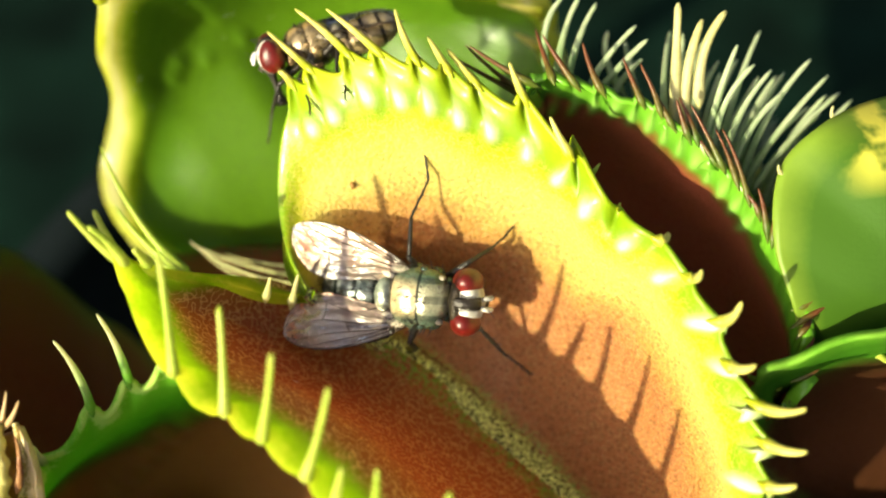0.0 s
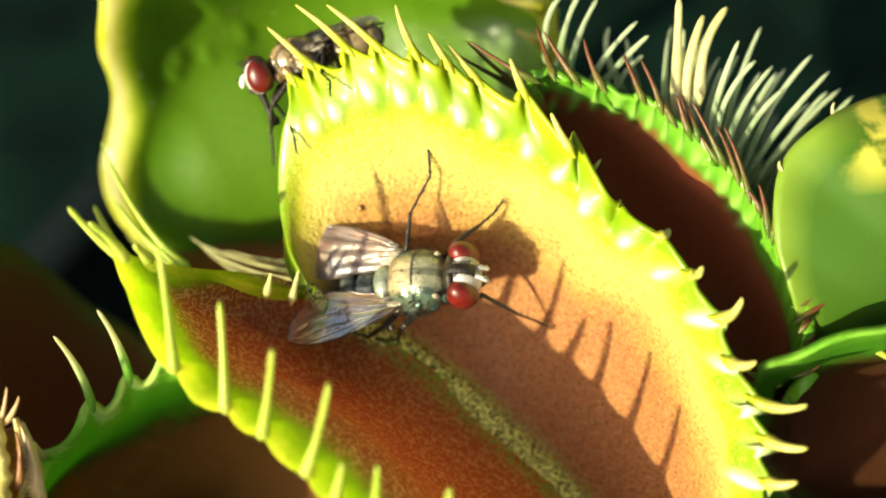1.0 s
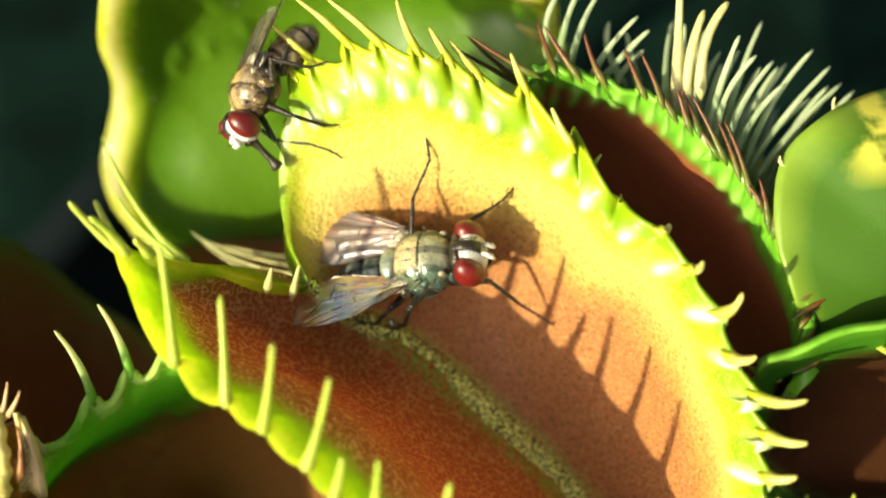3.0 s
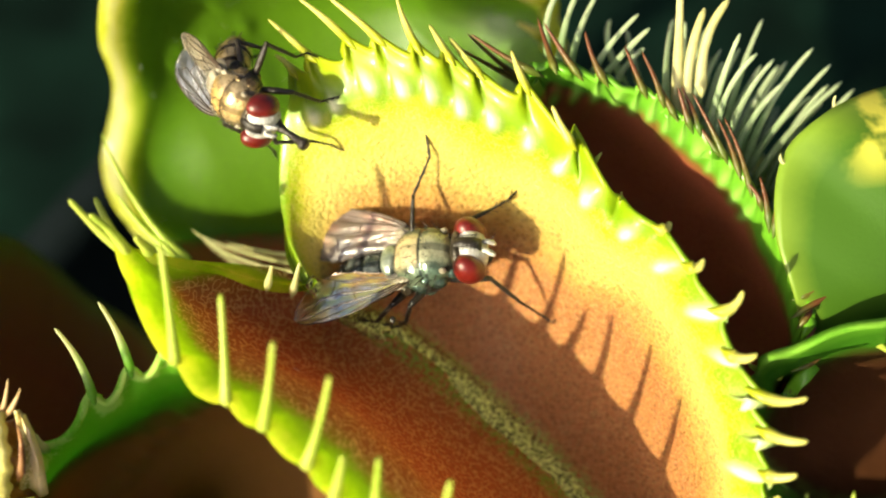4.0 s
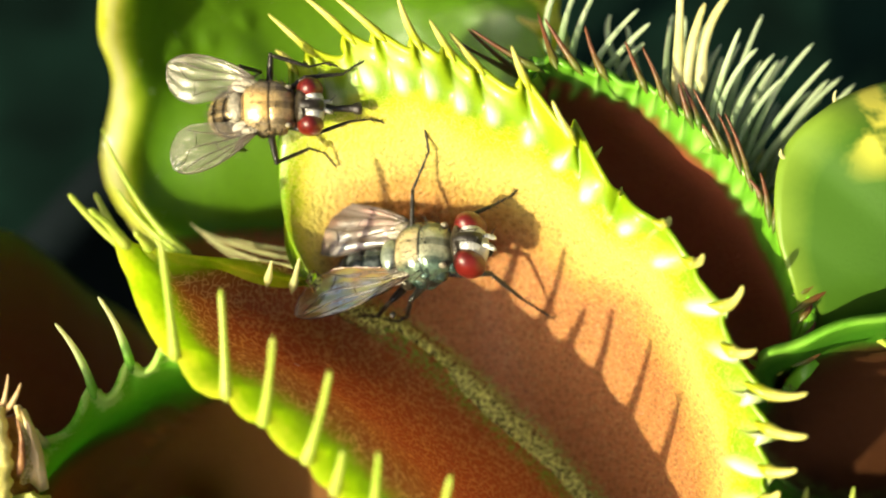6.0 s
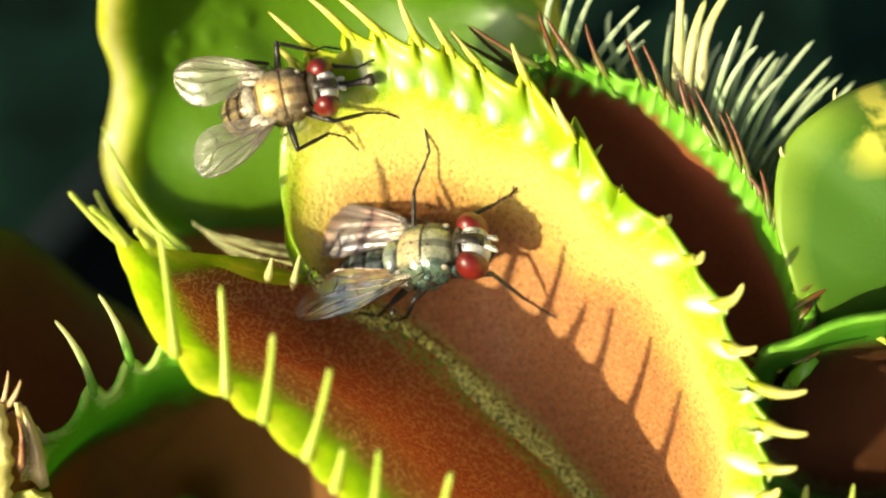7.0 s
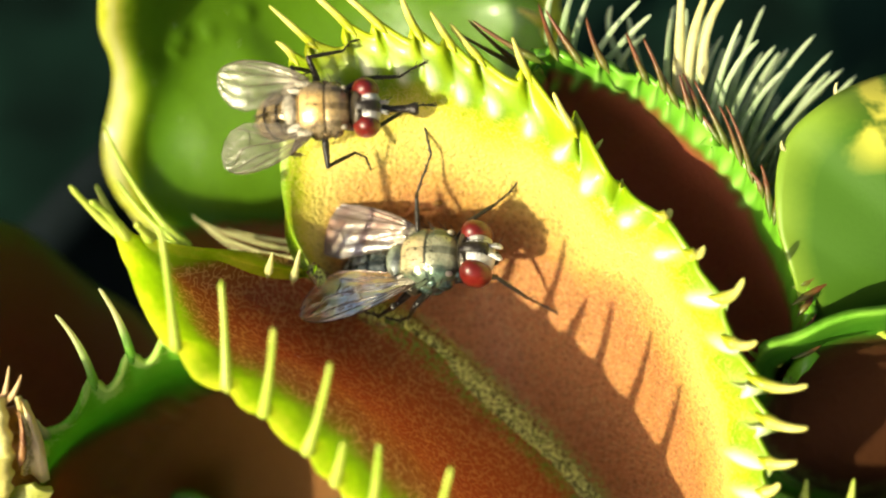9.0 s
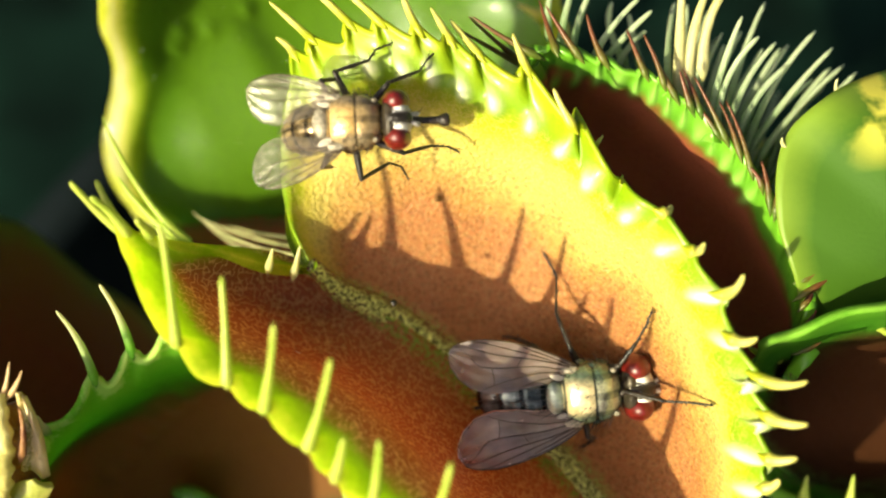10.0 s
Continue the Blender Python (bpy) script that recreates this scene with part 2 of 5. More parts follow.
def lobe_sheet(inner, outer, cup, band=0.0, pale_start=0.0, ns=120, nt=36, curl=0.0, beads=(), bead=0.0, wave=0.0, seed=0, webs=(), web=0.9, spread=0.55, skew=0.85, blush=0.0, even=True, lip_from=0.8, knob_size=0.46, curl_from=0.0):
    """The lobe's front sheet: rows from the midrib to the rim. cup: depth as a share of the width."""
    a, b = spline(inner, ns), spline(outer, ns)
    t = np.linspace(0, 1, nt)
    width = np.linalg.norm(b - a, axis=1)
    along = unit(np.gradient(0.5 * (a + b), axis=0))
    n = unit(np.cross(along, b - a))
    k = np.hanning(13)
    n = unit(np.stack([np.convolve(np.pad(n[:, j], 6, mode="edge"), k / k.sum(), "valid") for j in range(3)], 1))
    depth = np.sin(np.pi * t ** skew) ** 0.9
    lip = np.clip((t - lip_from) / (1 - lip_from), 0, 1) ** (2 if lip_from > 0.7 else 1.5)
    p = a[:, None] + (b - a)[:, None] * t[None, :, None]
    ends = 1.0 if even else 0.15 + 0.85 * np.clip((np.linspace(0, 1, ns) - 0.08) / 0.3, 0, 1)
    p = p - n[:, None] * (cup * width * ends)[:, None, None] * depth[None, :, None]
    rolled = np.clip((np.linspace(0, 1, ns) - curl_from) / 0.12, 0, 1) if curl_from else 1.0
    p = p - n[:, None] * (curl * np.minimum(width, 8) * rolled)[:, None, None] * lip[None, :, None]
    run = np.linspace(0, 1, ns)
    knob = np.zeros((ns, nt))
    for c in beads:
        far = np.linalg.norm(p[..., :2] - np.array(c)[:2], axis=-1)
        p += n[:, None] * (bead * np.exp(-(far / knob_size) ** 2))[..., None]
        knob = np.maximum(knob, np.exp(-(far / (0.72 * knob_size)) ** 2))
    rng = np.random.RandomState(seed)
    if wave:
        ph = rng.rand(3) * 6
        und = np.sin(run * 17 + ph[0])[:, None] * np.sin(t * 5 + ph[1])[None] + 0.5 * np.sin(run * 41 + ph[2])[:, None] * t[None]
        p += n[:, None] * (wave * und * np.minimum(width, 6)[:, None] / 6)[..., None]
    feet = []
    edge_line = p[:, -1].copy()
    for c, tip, bend in webs:
        # the rim is drawn out into the foot of each tooth
        c, tip, bend = np.array(c), np.array(tip), np.array(bend)
        foot = edge_point(edge_line, c, tip)
        feet.append(foot)
        far = np.linalg.norm(edge_line - foot, axis=1)[:, None]
        edge = np.exp(-(((1 - t)[None] * width[:, None]) / 1.1) ** 2)
        p += (unit(0.5 * (tip - foot) + bend) * min(web, 0.6 * np.linalg.norm(tip - foot)))[None, None] * (np.exp(-(far / spread) ** 1.15) * edge)[..., None]
    rim = (1 - t)[None] * width[:, None] / 10.0
    rim = rim + blush * np.clip((run - 0.38) / 0.3, 0, 1)[:, None] * np.clip((rim - 0.12) / 0.2, 0, 1)
    rim = rim - band * np.clip((run - 0.42) / 0.2, 0, 1)[:, None] * np.exp(-(rim / 0.22) ** 2)
    rim = rim + pale_start * np.clip((0.21 - run) / 0.06, 0, 1)[:, None] * np.exp(-(rim / 0.22) ** 2)
    mid = t[None] * width[:, None] / 10.0
    return p, feet, rim, mid, knob


def lobe(parent, inner, outer, cup, material, thick=0.7, label="", teeth=(), tooth_skin=None, r=0.3, foot=1.0, root=0.7, blunt=0.22, sink=0.0, **more):
    if teeth and "webs" not in more:
        more["webs"] = [(x[0], x[1], x[2] if len(x) > 2 else (0, 0, 0)) for x in teeth]
    p, feet, rim, mid, knob = lobe_sheet(inner, outer, cup, **more)
    ns, nt = rim.shape
    gs, gt = np.gradient(p, axis=0), np.gradient(p, axis=1)
    nn = unit(np.cross(gs, gt))
    swell = thick * (0.55 + 0.45 * np.linspace(0, 1, nt) ** 2) * np.clip(1.0 - 0.75 * np.linspace(0, 1, nt) ** 30, 0.2, 1)
    back = p - nn * swell[None, :, None]
    v = np.concatenate([p.reshape(-1, 3), back.reshape(-1, 3)])
    uv = np.tile(np.stack([rim.ravel(), mid.ravel()], 1), (2, 1))
    q = ns * nt
    i = np.arange(q).reshape(ns, nt)
    f = []
    for s in range(ns - 1):
        for t in range(nt - 1):
            f.append((i[s, t], i[s + 1, t], i[s + 1, t + 1], i[s, t + 1]))
            f.append((q + i[s, t], q + i[s, t + 1], q + i[s + 1, t + 1], q + i[s + 1, t]))
    for s in range(ns - 1):
        f.append((i[s, nt - 1], i[s + 1, nt - 1], q + i[s + 1, nt - 1], q + i[s, nt - 1]))
        f.append((i[s + 1, 0], i[s, 0], q + i[s, 0], q + i[s + 1, 0]))
    for t in range(nt - 1):
        f.append((i[0, t], i[0, t + 1], q + i[0, t + 1], q + i[0, t]))
        f.append((i[ns - 1, t + 1], i[ns - 1, t], q + i[ns - 1, t], q + i[ns - 1, t + 1]))
    ob = mesh_object("lobe", to_world(v), [tuple(int(k) for k in x) for x in f], material, parent, label, uv, np.tile(np.stack([knob.ravel()] * 2, 1), (2, 1)))
    for x, c in zip(teeth, feet):
        tip = np.array(x[1])
        gap = np.linalg.norm(tip - c)
        bend = np.array(x[2] if len(x) > 2 else (0, 0, 0), float)
        start = c + unit(0.5 * (tip - c) + bend) * min(0.8 * more.get("web", 0.9), 0.45 * gap) - np.array([0, 0, sink])
        tooth(ob, start, tip, tooth_skin, x[3] if len(x) > 3 else r, 0.6 * bend, foot, root=root, blunt=blunt)
    return ob


def tube(path, radii, sides=8, flat=1.0, up=(0.3, 0.2, 1.0)):
    """A closed tapered tube along the path. Returns verts, faces and the share of its run."""
    path = np.asarray(path, float)
    d = unit(np.gradient(path, axis=0))
    e = unit(np.cross(d, np.array(up)))
    g = np.cross(d, e)
    an = np.linspace(0, 2 * np.pi, sides, endpoint=False)
    r = np.asarray(radii)[:, None, None]
    v = path[:, None] + r * (np.cos(an)[None, :, None] * e[:, None] + flat * np.sin(an)[None, :, None] * g[:, None])
    n = len(path)
    f = []
    for i in range(n - 1):
        for j in range(sides):
            k = (j + 1) % sides
            f.append((i * sides + j, i * sides + k, (i + 1) * sides + k, (i + 1) * sides + j))
    f.append(tuple(range(sides - 1, -1, -1)))
    f.append(tuple((n - 1) * sides + j for j in range(sides)))
    return v.reshape(-1, 3), f, np.repeat(np.linspace(0, 1, n), sides)


def join(pieces):
    vs, fs, at = [], [], 0
    for v, f in pieces:
        vs.append(np.asarray(v))
        fs += [tuple(i + at for i in x) for x in f]
        at += len(v)
    return np.vstack(vs), fs


def ball(radius, centre, n=20, m=14, shape=None):
    v, f = [], []
    for i in range(m + 1):
        th = math.pi * i / m
        for j in range(n):
            ph = 2 * math.pi * j / n
            p = [math.cos(th), math.sin(th) * math.cos(ph), math.sin(th) * math.sin(ph)]
            if shape:
                p = shape(p)
            v.append([centre[k] + radius[k] * p[k] for k in range(3)])
    for i in range(m):
        for j in range(n):
            k = (j + 1) % n
            f.append((i * n + j, i * n + k, (i + 1) * n + k, (i + 1) * n + j))
    return np.array(v), f


def tooth(parent, base, tip, material, r=0.42, bend=(0, 0, 0), foot=1.3, label="", blunt=0.22, root=0.5):
    """One stiff marginal bristle: broad at its foot, tapering to a blunt tip."""
    a, b = np.array(base, float), np.array(tip, float)
    size = np.linalg.norm(b - a)
    m = 0.5 * (a + b) + np.array(bend, float)
    root = min(root, 0.4 * size)
    t = np.linspace(-root / size, 1, 18)[:, None]
    path = (1 - t) ** 2 * a + 2 * t * (1 - t) * m + t ** 2 * b
    s = t[:, 0]
    rad = r * (blunt + (1 - blunt) * (1 - np.clip(s, 0, 1)) ** 0.9) + r * (foot - 1) * np.exp(-np.clip(s, 0, 1) * size / 0.9)
    rad *= 1 + 0.06 * np.sin(s * 9 + a[0] * 7)
    rad[-1] *= 0.5
    v, f, run = tube(path, rad * np.clip(0.12 + 0.88 * (s * size + root) / root, 0.12, 1), 9)
    return mesh_object("tooth", to_world(v), f, material, parent, label, np.stack([run, run], 1))


def stalk(parent, start, lean=(0.0, 0.0), r=1.5):
    """The leaf's flattened stalk, from the back of the trap down into the peat."""
    a = np.array(W(start))
    foot = np.array([a[0] + lean[0], a[1] + lean[1], -0.002])
    t = np.linspace(0, 1, 18)[:, None]
    path = a * (1 - t) + foot * t
    path[:, :2] += (np.sin(t * np.pi) * 0.002)
    s = t[:, 0]
    v, f, run = tube(path, 0.001 * r * (0.7 + 0.9 * np.sin(s * np.pi) + 0.2 * s), 10, 0.45, up=(0.1, 1, 0))
    mesh_object("stalk", v, f, stalk_green, parent, "green flattened leaf stalk", np.stack([run, run], 1))


def trap_root(place, label, lean=(0.0, 0.0), group="traps of the flytrap"):
    g = W(place)
    root = new("flytrap_trap")
    root.location = (g.x + lean[0], g.y + lean[1], 0.0)
    tagged(root, label, "flytrap leaf", group)
    stalk(root, place, lean)
    return root


# ---------------------------------------------------------------- ground
n = 60
xs = np.linspace(-0.25, 0.25, n)
hv = [(x, y, 0.002 * noise.noise((x * 60, y * 60, 0)) + 0.001 * noise.noise((x * 250, y * 250, 3))) for y in xs for x in xs]
hf = [(j * n + i, j * n + i + 1, (j + 1) * n + i + 1, (j + 1) * n + i) for j in range(n - 1) for i in range(n - 1)]
ring = len(hv)
hv += [(-300, -300, 0), (300, -300, 0), (300, 300, 0), (-300, 300, 0)]
south, east = [i for i in range(n)], [i * n + n - 1 for i in range(n)]
north, west = [n * (n - 1) + i for i in range(n)], [i * n for i in range(n)]
hf += [tuple([ring, ring + 1] + south[::-1]), tuple([ring + 1, ring + 2] + east[::-1]), tuple([ring + 2, ring + 3] + north), tuple([ring + 3, ring] + west)]
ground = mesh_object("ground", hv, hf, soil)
tagged(ground, "peat ground under the flytrap leaves, shade painted into its colour", "ground", kind="structure")

# ---------------------------------------------------------------- the open trap with the bottle fly
MID = [(-7.07, -1.53, -4.50), (-5.68, -3.06, -6.50), (-2.65, -4.77, -8.00), (2.10, -8.71, -8.50), (6.87, -13.48, -8.50), (10.45, -17.39, -7.00), (12.55, -20.19, -5.00)]
RIM_UP = [(-7.07, -1.53, -4.50), (-8.21, 1.24, -5.00), (-8.63, 4.54, -4.80), (-8.23, 7.29, -3.80), (-6.49, 8.72, -2.40), (-2.66, 9.43, -1.00), (0.17, 8.59, -0.50), (2.42, 7.75, -0.50), (4.94, 6.63, -0.50), (6.99, 4.07, 0.00), (8.59, 2.10, 0.50), (10.57, 0.79, 1.00), (11.73, -1.39, 1.50), (12.66, -3.61, 2.00), (13.36, -5.49, 2.00), (14.06, -7.78, 2.00), (14.38, -9.94, 2.00), (14.61, -12.47, 1.50), (14.93, -16.13, 0.00), (12.55, -20.19, -5.00)]
RIM_LOW = [(-7.07, -1.77, -4.5), (-10.01, -1.34, -2.7), (-12.92, -0.39, -1.3), (-15.11, -0.3, 0.2), (-15.45, -1.23, 1.0), (-13.06, -3.22, 2.6), (-9.93, -4.34, 4.0), (-6.72, -6.13, 5.2), (-4.06, -8.45, 6.0), (-1.09, -10.95, 6.5), (2.78, -14.43, 6.5), (7.64, -17.13, 4.0), (12.55, -20.19, -5.0)]

main_trap = trap_root((2.16, -8.97, -10.50), "wide open yellow-green flytrap leaf with red-brown inside and stiff teeth", (0.004, 0.01))
UP_BEADS = [(-6.66, 6.99, 0.00), (-5.46, 7.60, 0.00), (-3.54, 8.38, 0.00), (-1.89, 8.22, 0.00), (-0.39, 7.88, 0.00), (1.06, 7.19, 0.00), (2.67, 6.57, 0.00), (4.48, 5.54, 0.00), (5.96, 4.26, 0.00), (7.30, 2.53, 0.00), (9.14, 0.95, 0.00), (10.89, -0.67, 0.00), (12.28, -2.81, 0.00), (13.20, -4.65, 0.00), (13.96, -6.32, 0.00), (14.60, -8.38, 0.00), (14.37, -10.50, 0.00), (14.65, -12.37, 0.00)]

UPPER_TEETH = [
    ((-6.63, 7.39, -0.5), (-8.96, 10.5, -5.0), (0.2, 0.2, 0)),
    ((-5.17, 8.51, -0.5), (-9.25, 12.31, -4.5), (0.4, -0.3, 0)),
    ((-3.26, 8.96, -0.5), (-7.64, 13.3, -3.5), (0.3, 0.2, 0)),
    ((-1.85, 9.24, -0.5), (-5.92, 13.09, -2.5), (0.2, 0.1, 0)),
    ((-0.11, 8.59, -0.5), (-2.36, 12.98, -2.0), (-0.3, -0.2, 0)),
    ((1.29, 8.17, -0.5), (-0.7, 11.64, -2.5), (0, 0, 0)),
    ((2.84, 7.56, -0.5), (0.32, 11.0, -2.5), (0, 0, 0)),
    ((5.0, 6.49, -0.5), (3.45, 10.16, -1.5), (-0.1, 0, 0)),
    ((7.11, 3.91, 0.2), (5.38, 7.21, 0.0), (-0.1, -0.1, 0)),
    ((7.11, 3.97, 0.2), (8.09, 5.07, -2.0), (0, 0, 0), 0.13),
    ((8.48, 2.17, 0.7), (9.1, 3.05, -2.0), (0, 0, 0), 0.12),
    ((9.48, 1.12, 1.0), (11.17, 1.48, 0.0), (0.3, -0.5, 0), 0.32),
    ((11.03, -0.65, 1.5), (12.63, -0.33, 1.0), (0.3, -0.6, 0), 0.32),
    ((12.14, -2.67, 2.0), (14.3, -1.86, 2.0), (0.4, -0.7, 0), 0.32),
    ((13.03, -4.42, 2.0), (14.84, -4.83, 2.5), (0.1, -0.6, 0), 0.32),
    ((13.89, -5.9, 2.0), (17.07, -6.85, 3.0), (0.1, -0.8, 0), 0.32),
    ((14.43, -8.05, 2.0), (17.09, -8.86, 3.0), (0.1, -0.5, 0), 0.32),
    ((14.57, -10.15, 2.0), (16.59, -10.43, 3.0), (0.0, -0.4, 0), 0.32),
    ((14.75, -12.08, 1.8), (15.88, -11.56, 2.5), (0.3, -0.3, 0), 0.32),
]
# band: the weaker light on the lower right rim, painted as darker green
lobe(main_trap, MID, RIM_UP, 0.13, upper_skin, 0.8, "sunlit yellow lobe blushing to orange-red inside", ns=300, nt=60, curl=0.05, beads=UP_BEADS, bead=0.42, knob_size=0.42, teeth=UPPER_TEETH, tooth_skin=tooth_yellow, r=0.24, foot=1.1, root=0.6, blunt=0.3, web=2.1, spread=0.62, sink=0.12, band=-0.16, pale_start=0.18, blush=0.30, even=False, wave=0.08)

LOWER_TEETH = [
    ((-11.99, -5.26, 3.1), (-12.72, 0.4, 5.3), (0.2, -0.6, 0)),
    ((-9.98, -7.54, 2.8), (-10.06, -1.89, 5.0), (0.15, 0, 0)),
    ((-8.4, -9.01, 3.1), (-7.36, -3.89, 7.3), (0.2, 0, 0)),
    ((-6.52, -10.48, 3.4), (-4.85, -5.31, 7.8), (0.25, -0.2, 0)),
    ((-5.09, -11.78, 3.5), (-4.29, -8.77, 7.8), (0.1, 0, 0)),
    ((-3.46, -12.83, 3.5), (-2.74, -8.74, 8.3), (0.2, 0, 0)),
    ((-1.03, -14.4, 3.0), (0.34, -9.7, 8.3), (0.5, 0.2, 0)),
    ((1.5, -16.21, 2.2), (2.81, -11.85, 7.8), (0.3, 0.2, 0)),
    ((-14.83, -0.56, 1.8), (-17.79, 2.5, 2.1), (-0.1, -0.4, 0)),
    ((-15.31, -0.38, 1.3), (-16.85, 2.62, 1.1), (0, -0.3, 0)),
    ((-15.5, 0.03, 1.3), (-16.68, 1.76, 2.6), (0.4, 0.3, 0)),
    ((-14.2, -0.39, 0.5), (-14.72, 0.7, 1.7), (0, 0, 0)),
]
lower = lobe(main_trap, MID, RIM_LOW, -0.14, lower_skin, 0.7, "shaded red-brown lobe with a green rim coloured to glow", ns=200, nt=60, curl=-0.36, lip_from=0.66, wave=0.1, teeth=LOWER_TEETH, tooth_skin=tooth_green, r=0.24, foot=1.4, web=0.7, spread=0.45, root=0.25, curl_from=0.22, blunt=0.58)
for b, tip in (((-9.07, -1.73, -3.00), (-8.72, -0.69, -2.00)), ((-7.85, -2.04, -3.80), (-7.41, -0.55, -2.80))):
    tooth(lower, b, tip, tooth_cream, 0.2, (0, 0, 0), 1.2)

# raised midrib between the two lobes
ridge = spline(MID, 90)
v, f, run = tube(ridge + np.array([0.0, 0.0, 0.05]), 1.65 * np.sin(np.linspace(0.15, 2.99, 90)) ** 0.4 * np.linspace(0.5, 1.15, 90), 18, 0.3)
mesh_object("midrib", to_world(v), f, rib_skin, main_trap, "pale green netted midrib", np.stack([run, np.tile(np.abs(np.cos(np.linspace(0, 2 * np.pi, 18, endpoint=False))), 90)], 1))

# ---------------------------------------------------------------- the green trap behind it
back_trap = trap_root((-6.66, 0.04, -18.00), "glossy green flytrap leaf with a curled lip and painted highlight", (0.0, 0.012))
B_MID = [(-17.19, 0.32, -16.50), (-14.35, 0.86, -20.50), (-7.09, 1.12, -23.00), (0.62, 1.89, -23.00), (5.93, 6.83, -17.00), (6.47, 9.86, -13.00)]
B_RIM = [(-17.08, 0.32, -16.00), (-18.93, 3.38, -15.80), (-19.84, 6.30, -13.80), (-19.78, 8.91, -9.50), (-18.51, 11.18, -6.00), (-16.60, 12.31, -5.00), (-14.11, 13.26, -5.50), (-10.62, 15.47, -6.50), (-5.18, 17.39, -8.00), (0.53, 17.08, -12.00), (4.21, 14.07, -12.00), (6.47, 9.86, -13.00)]
B_BEADS = [(-16.86, 12.03, -8.00), (-16.48, 12.82, -8.00), (-14.86, 13.17, -9.00), (-12.62, 14.45, -9.00)]
B_TEETH = [((-17.00, 12.19, -5.50), (-18.68, 14.82, -5.00)), ((-15.48, 12.80, -5.50), (-15.75, 14.82, -5.00)), ((-13.91, 13.42, -6.00), (-14.22, 15.35, -6.00)), ((4.04, 14.24, -12.00), (3.38, 15.41, -12.00)), ((5.08, 12.82, -12.50), (4.38, 13.57, -12.00))]
lobe(back_trap, B_MID, B_RIM, 0.35, green_skin, 0.9, ns=160, nt=60, teeth=B_TEETH, tooth_skin=tooth_yellow, r=0.3, foot=1.6, web=1.2, root=0.15, band=0.10, skew=1.6, curl=0.48, lip_from=0.72, wave=0.1, beads=B_BEADS, bead=0.3)
B_LOW = [(-16.40, 0.31, -13.00), (-14.75, -0.94, -10.00), (-12.34, -2.00, -13.00), (-6.41, -2.40, -15.00), (0.57, -1.39, -17.00), (5.08, 3.17, -15.00), (6.47, 9.86, -13.00)]
b_low = lobe(back_trap, B_MID, B_LOW, -0.15, dark_skin, 0.8, ns=80, nt=24)
for b, tip, bend in (((-14.23, -0.44, -7.50), (-19.07, 6.57, -8.00), (-0.6, -1.0, 0)), ((-15.12, 0.03, -8.00), (-18.11, 3.23, -7.50), (-0.2, -0.5, 0)), ((-13.65, -0.90, -7.00), (-15.99, 0.50, -7.00), (0, -0.4, 0))):
    tooth(b_low, b, tip, tooth_green, 0.26, bend, 1.2)
for b, tip, bend in (((-7.77, -1.27, -10.00), (-14.49, 1.33, -10.00), (-1.0, -0.9, 0)), ((-7.88, -0.79, -11.00), (-14.47, 1.09, -11.00), (-0.5, -0.5, 0)), ((-7.78, -0.30, -11.00), (-12.84, 0.53, -12.00), (-0.5, -0.2, 0)), ((-7.77, -1.59, -10.00), (-14.17, 0.70, -12.00), (-0.5, -1.2, 0))):
    tooth(b_low, b, tip, tooth_cream, 0.13, bend, 1.0)

# dew and dust on the green lobe
sheet = lobe_sheet(B_MID, B_RIM, 0.35, ns=160, nt=60, skew=1.6, curl=0.48, lip_from=0.72, wave=0.1, beads=B_BEADS, bead=0.3)[0]
rd = random.Random(21)
pieces = []
for k in range(26):
    q = sheet[rd.randint(12, 90), rd.randint(18, 52)]
    r0 = rd.choice((0.03, 0.035, 0.045))
    pieces.append(ball((r0, r0, r0 * 0.7), q, 8, 6))
tagged(mesh_object("dew_drops", *[to_world(join(pieces)[0]), join(pieces)[1]], dew), "tiny pale dew specks on the green lobe", "dew drops", kind="stuff")

# ---------------------------------------------------------------- the dark red trap
red_trap = trap_root((10.93, -2.04, -14.50), "dark red flytrap leaf with green rim and brown teeth", (0.0, 0.01))
C_MID = [(4.82, 8.98, -6.50), (6.01, 4.81, -13.50), (9.32, -1.37, -15.50), (13.70, -7.23, -14.50), (16.89, -9.13, -10.50), (17.72, -7.34, -3.50)]
C_RIM = [(4.82, 8.98, -6.50), (5.17, 8.94, -2.50), (7.57, 8.65, -2.50), (10.30, 7.81, -2.50), (12.42, 6.33, -2.50), (14.10, 4.85, -2.50), (15.55, 3.16, -2.50), (16.63, 1.07, -2.50), (17.35, -1.04, -2.50), (17.88, -3.13, -2.50), (18.08, -5.46, -2.50), (17.72, -7.34, -3.50)]
C_BEADS = [tuple(x) for x in spline([(6.13, 8.47, -3.00), (8.37, 8.32, -3.00), (10.79, 7.30, -3.00), (13.49, 5.11, -3.00), (15.53, 2.77, -3.00), (16.72, 0.28, -3.00), (17.55, -2.35, -3.00), (17.72, -4.98, -3.00)], 20)][:13]
rng = random.Random(9)
C_TEETH = [((4.19, 8.94, -4.0), (0.77, 11.82, -3.5)), ((2.54, 8.87, -3.5), (0.03, 11.23, -3.5)), ((5.19, 9.02, -3.5), (0.81, 11.58, -2.5)), ((5.93, 9.46, -3.5), (4.75, 12.71, -3.5)), ((7.19, 9.1, -3.0), (4.87, 12.22, -2.5)), ((8.53, 8.44, -2.5), (7.08, 11.84, -2.5))]
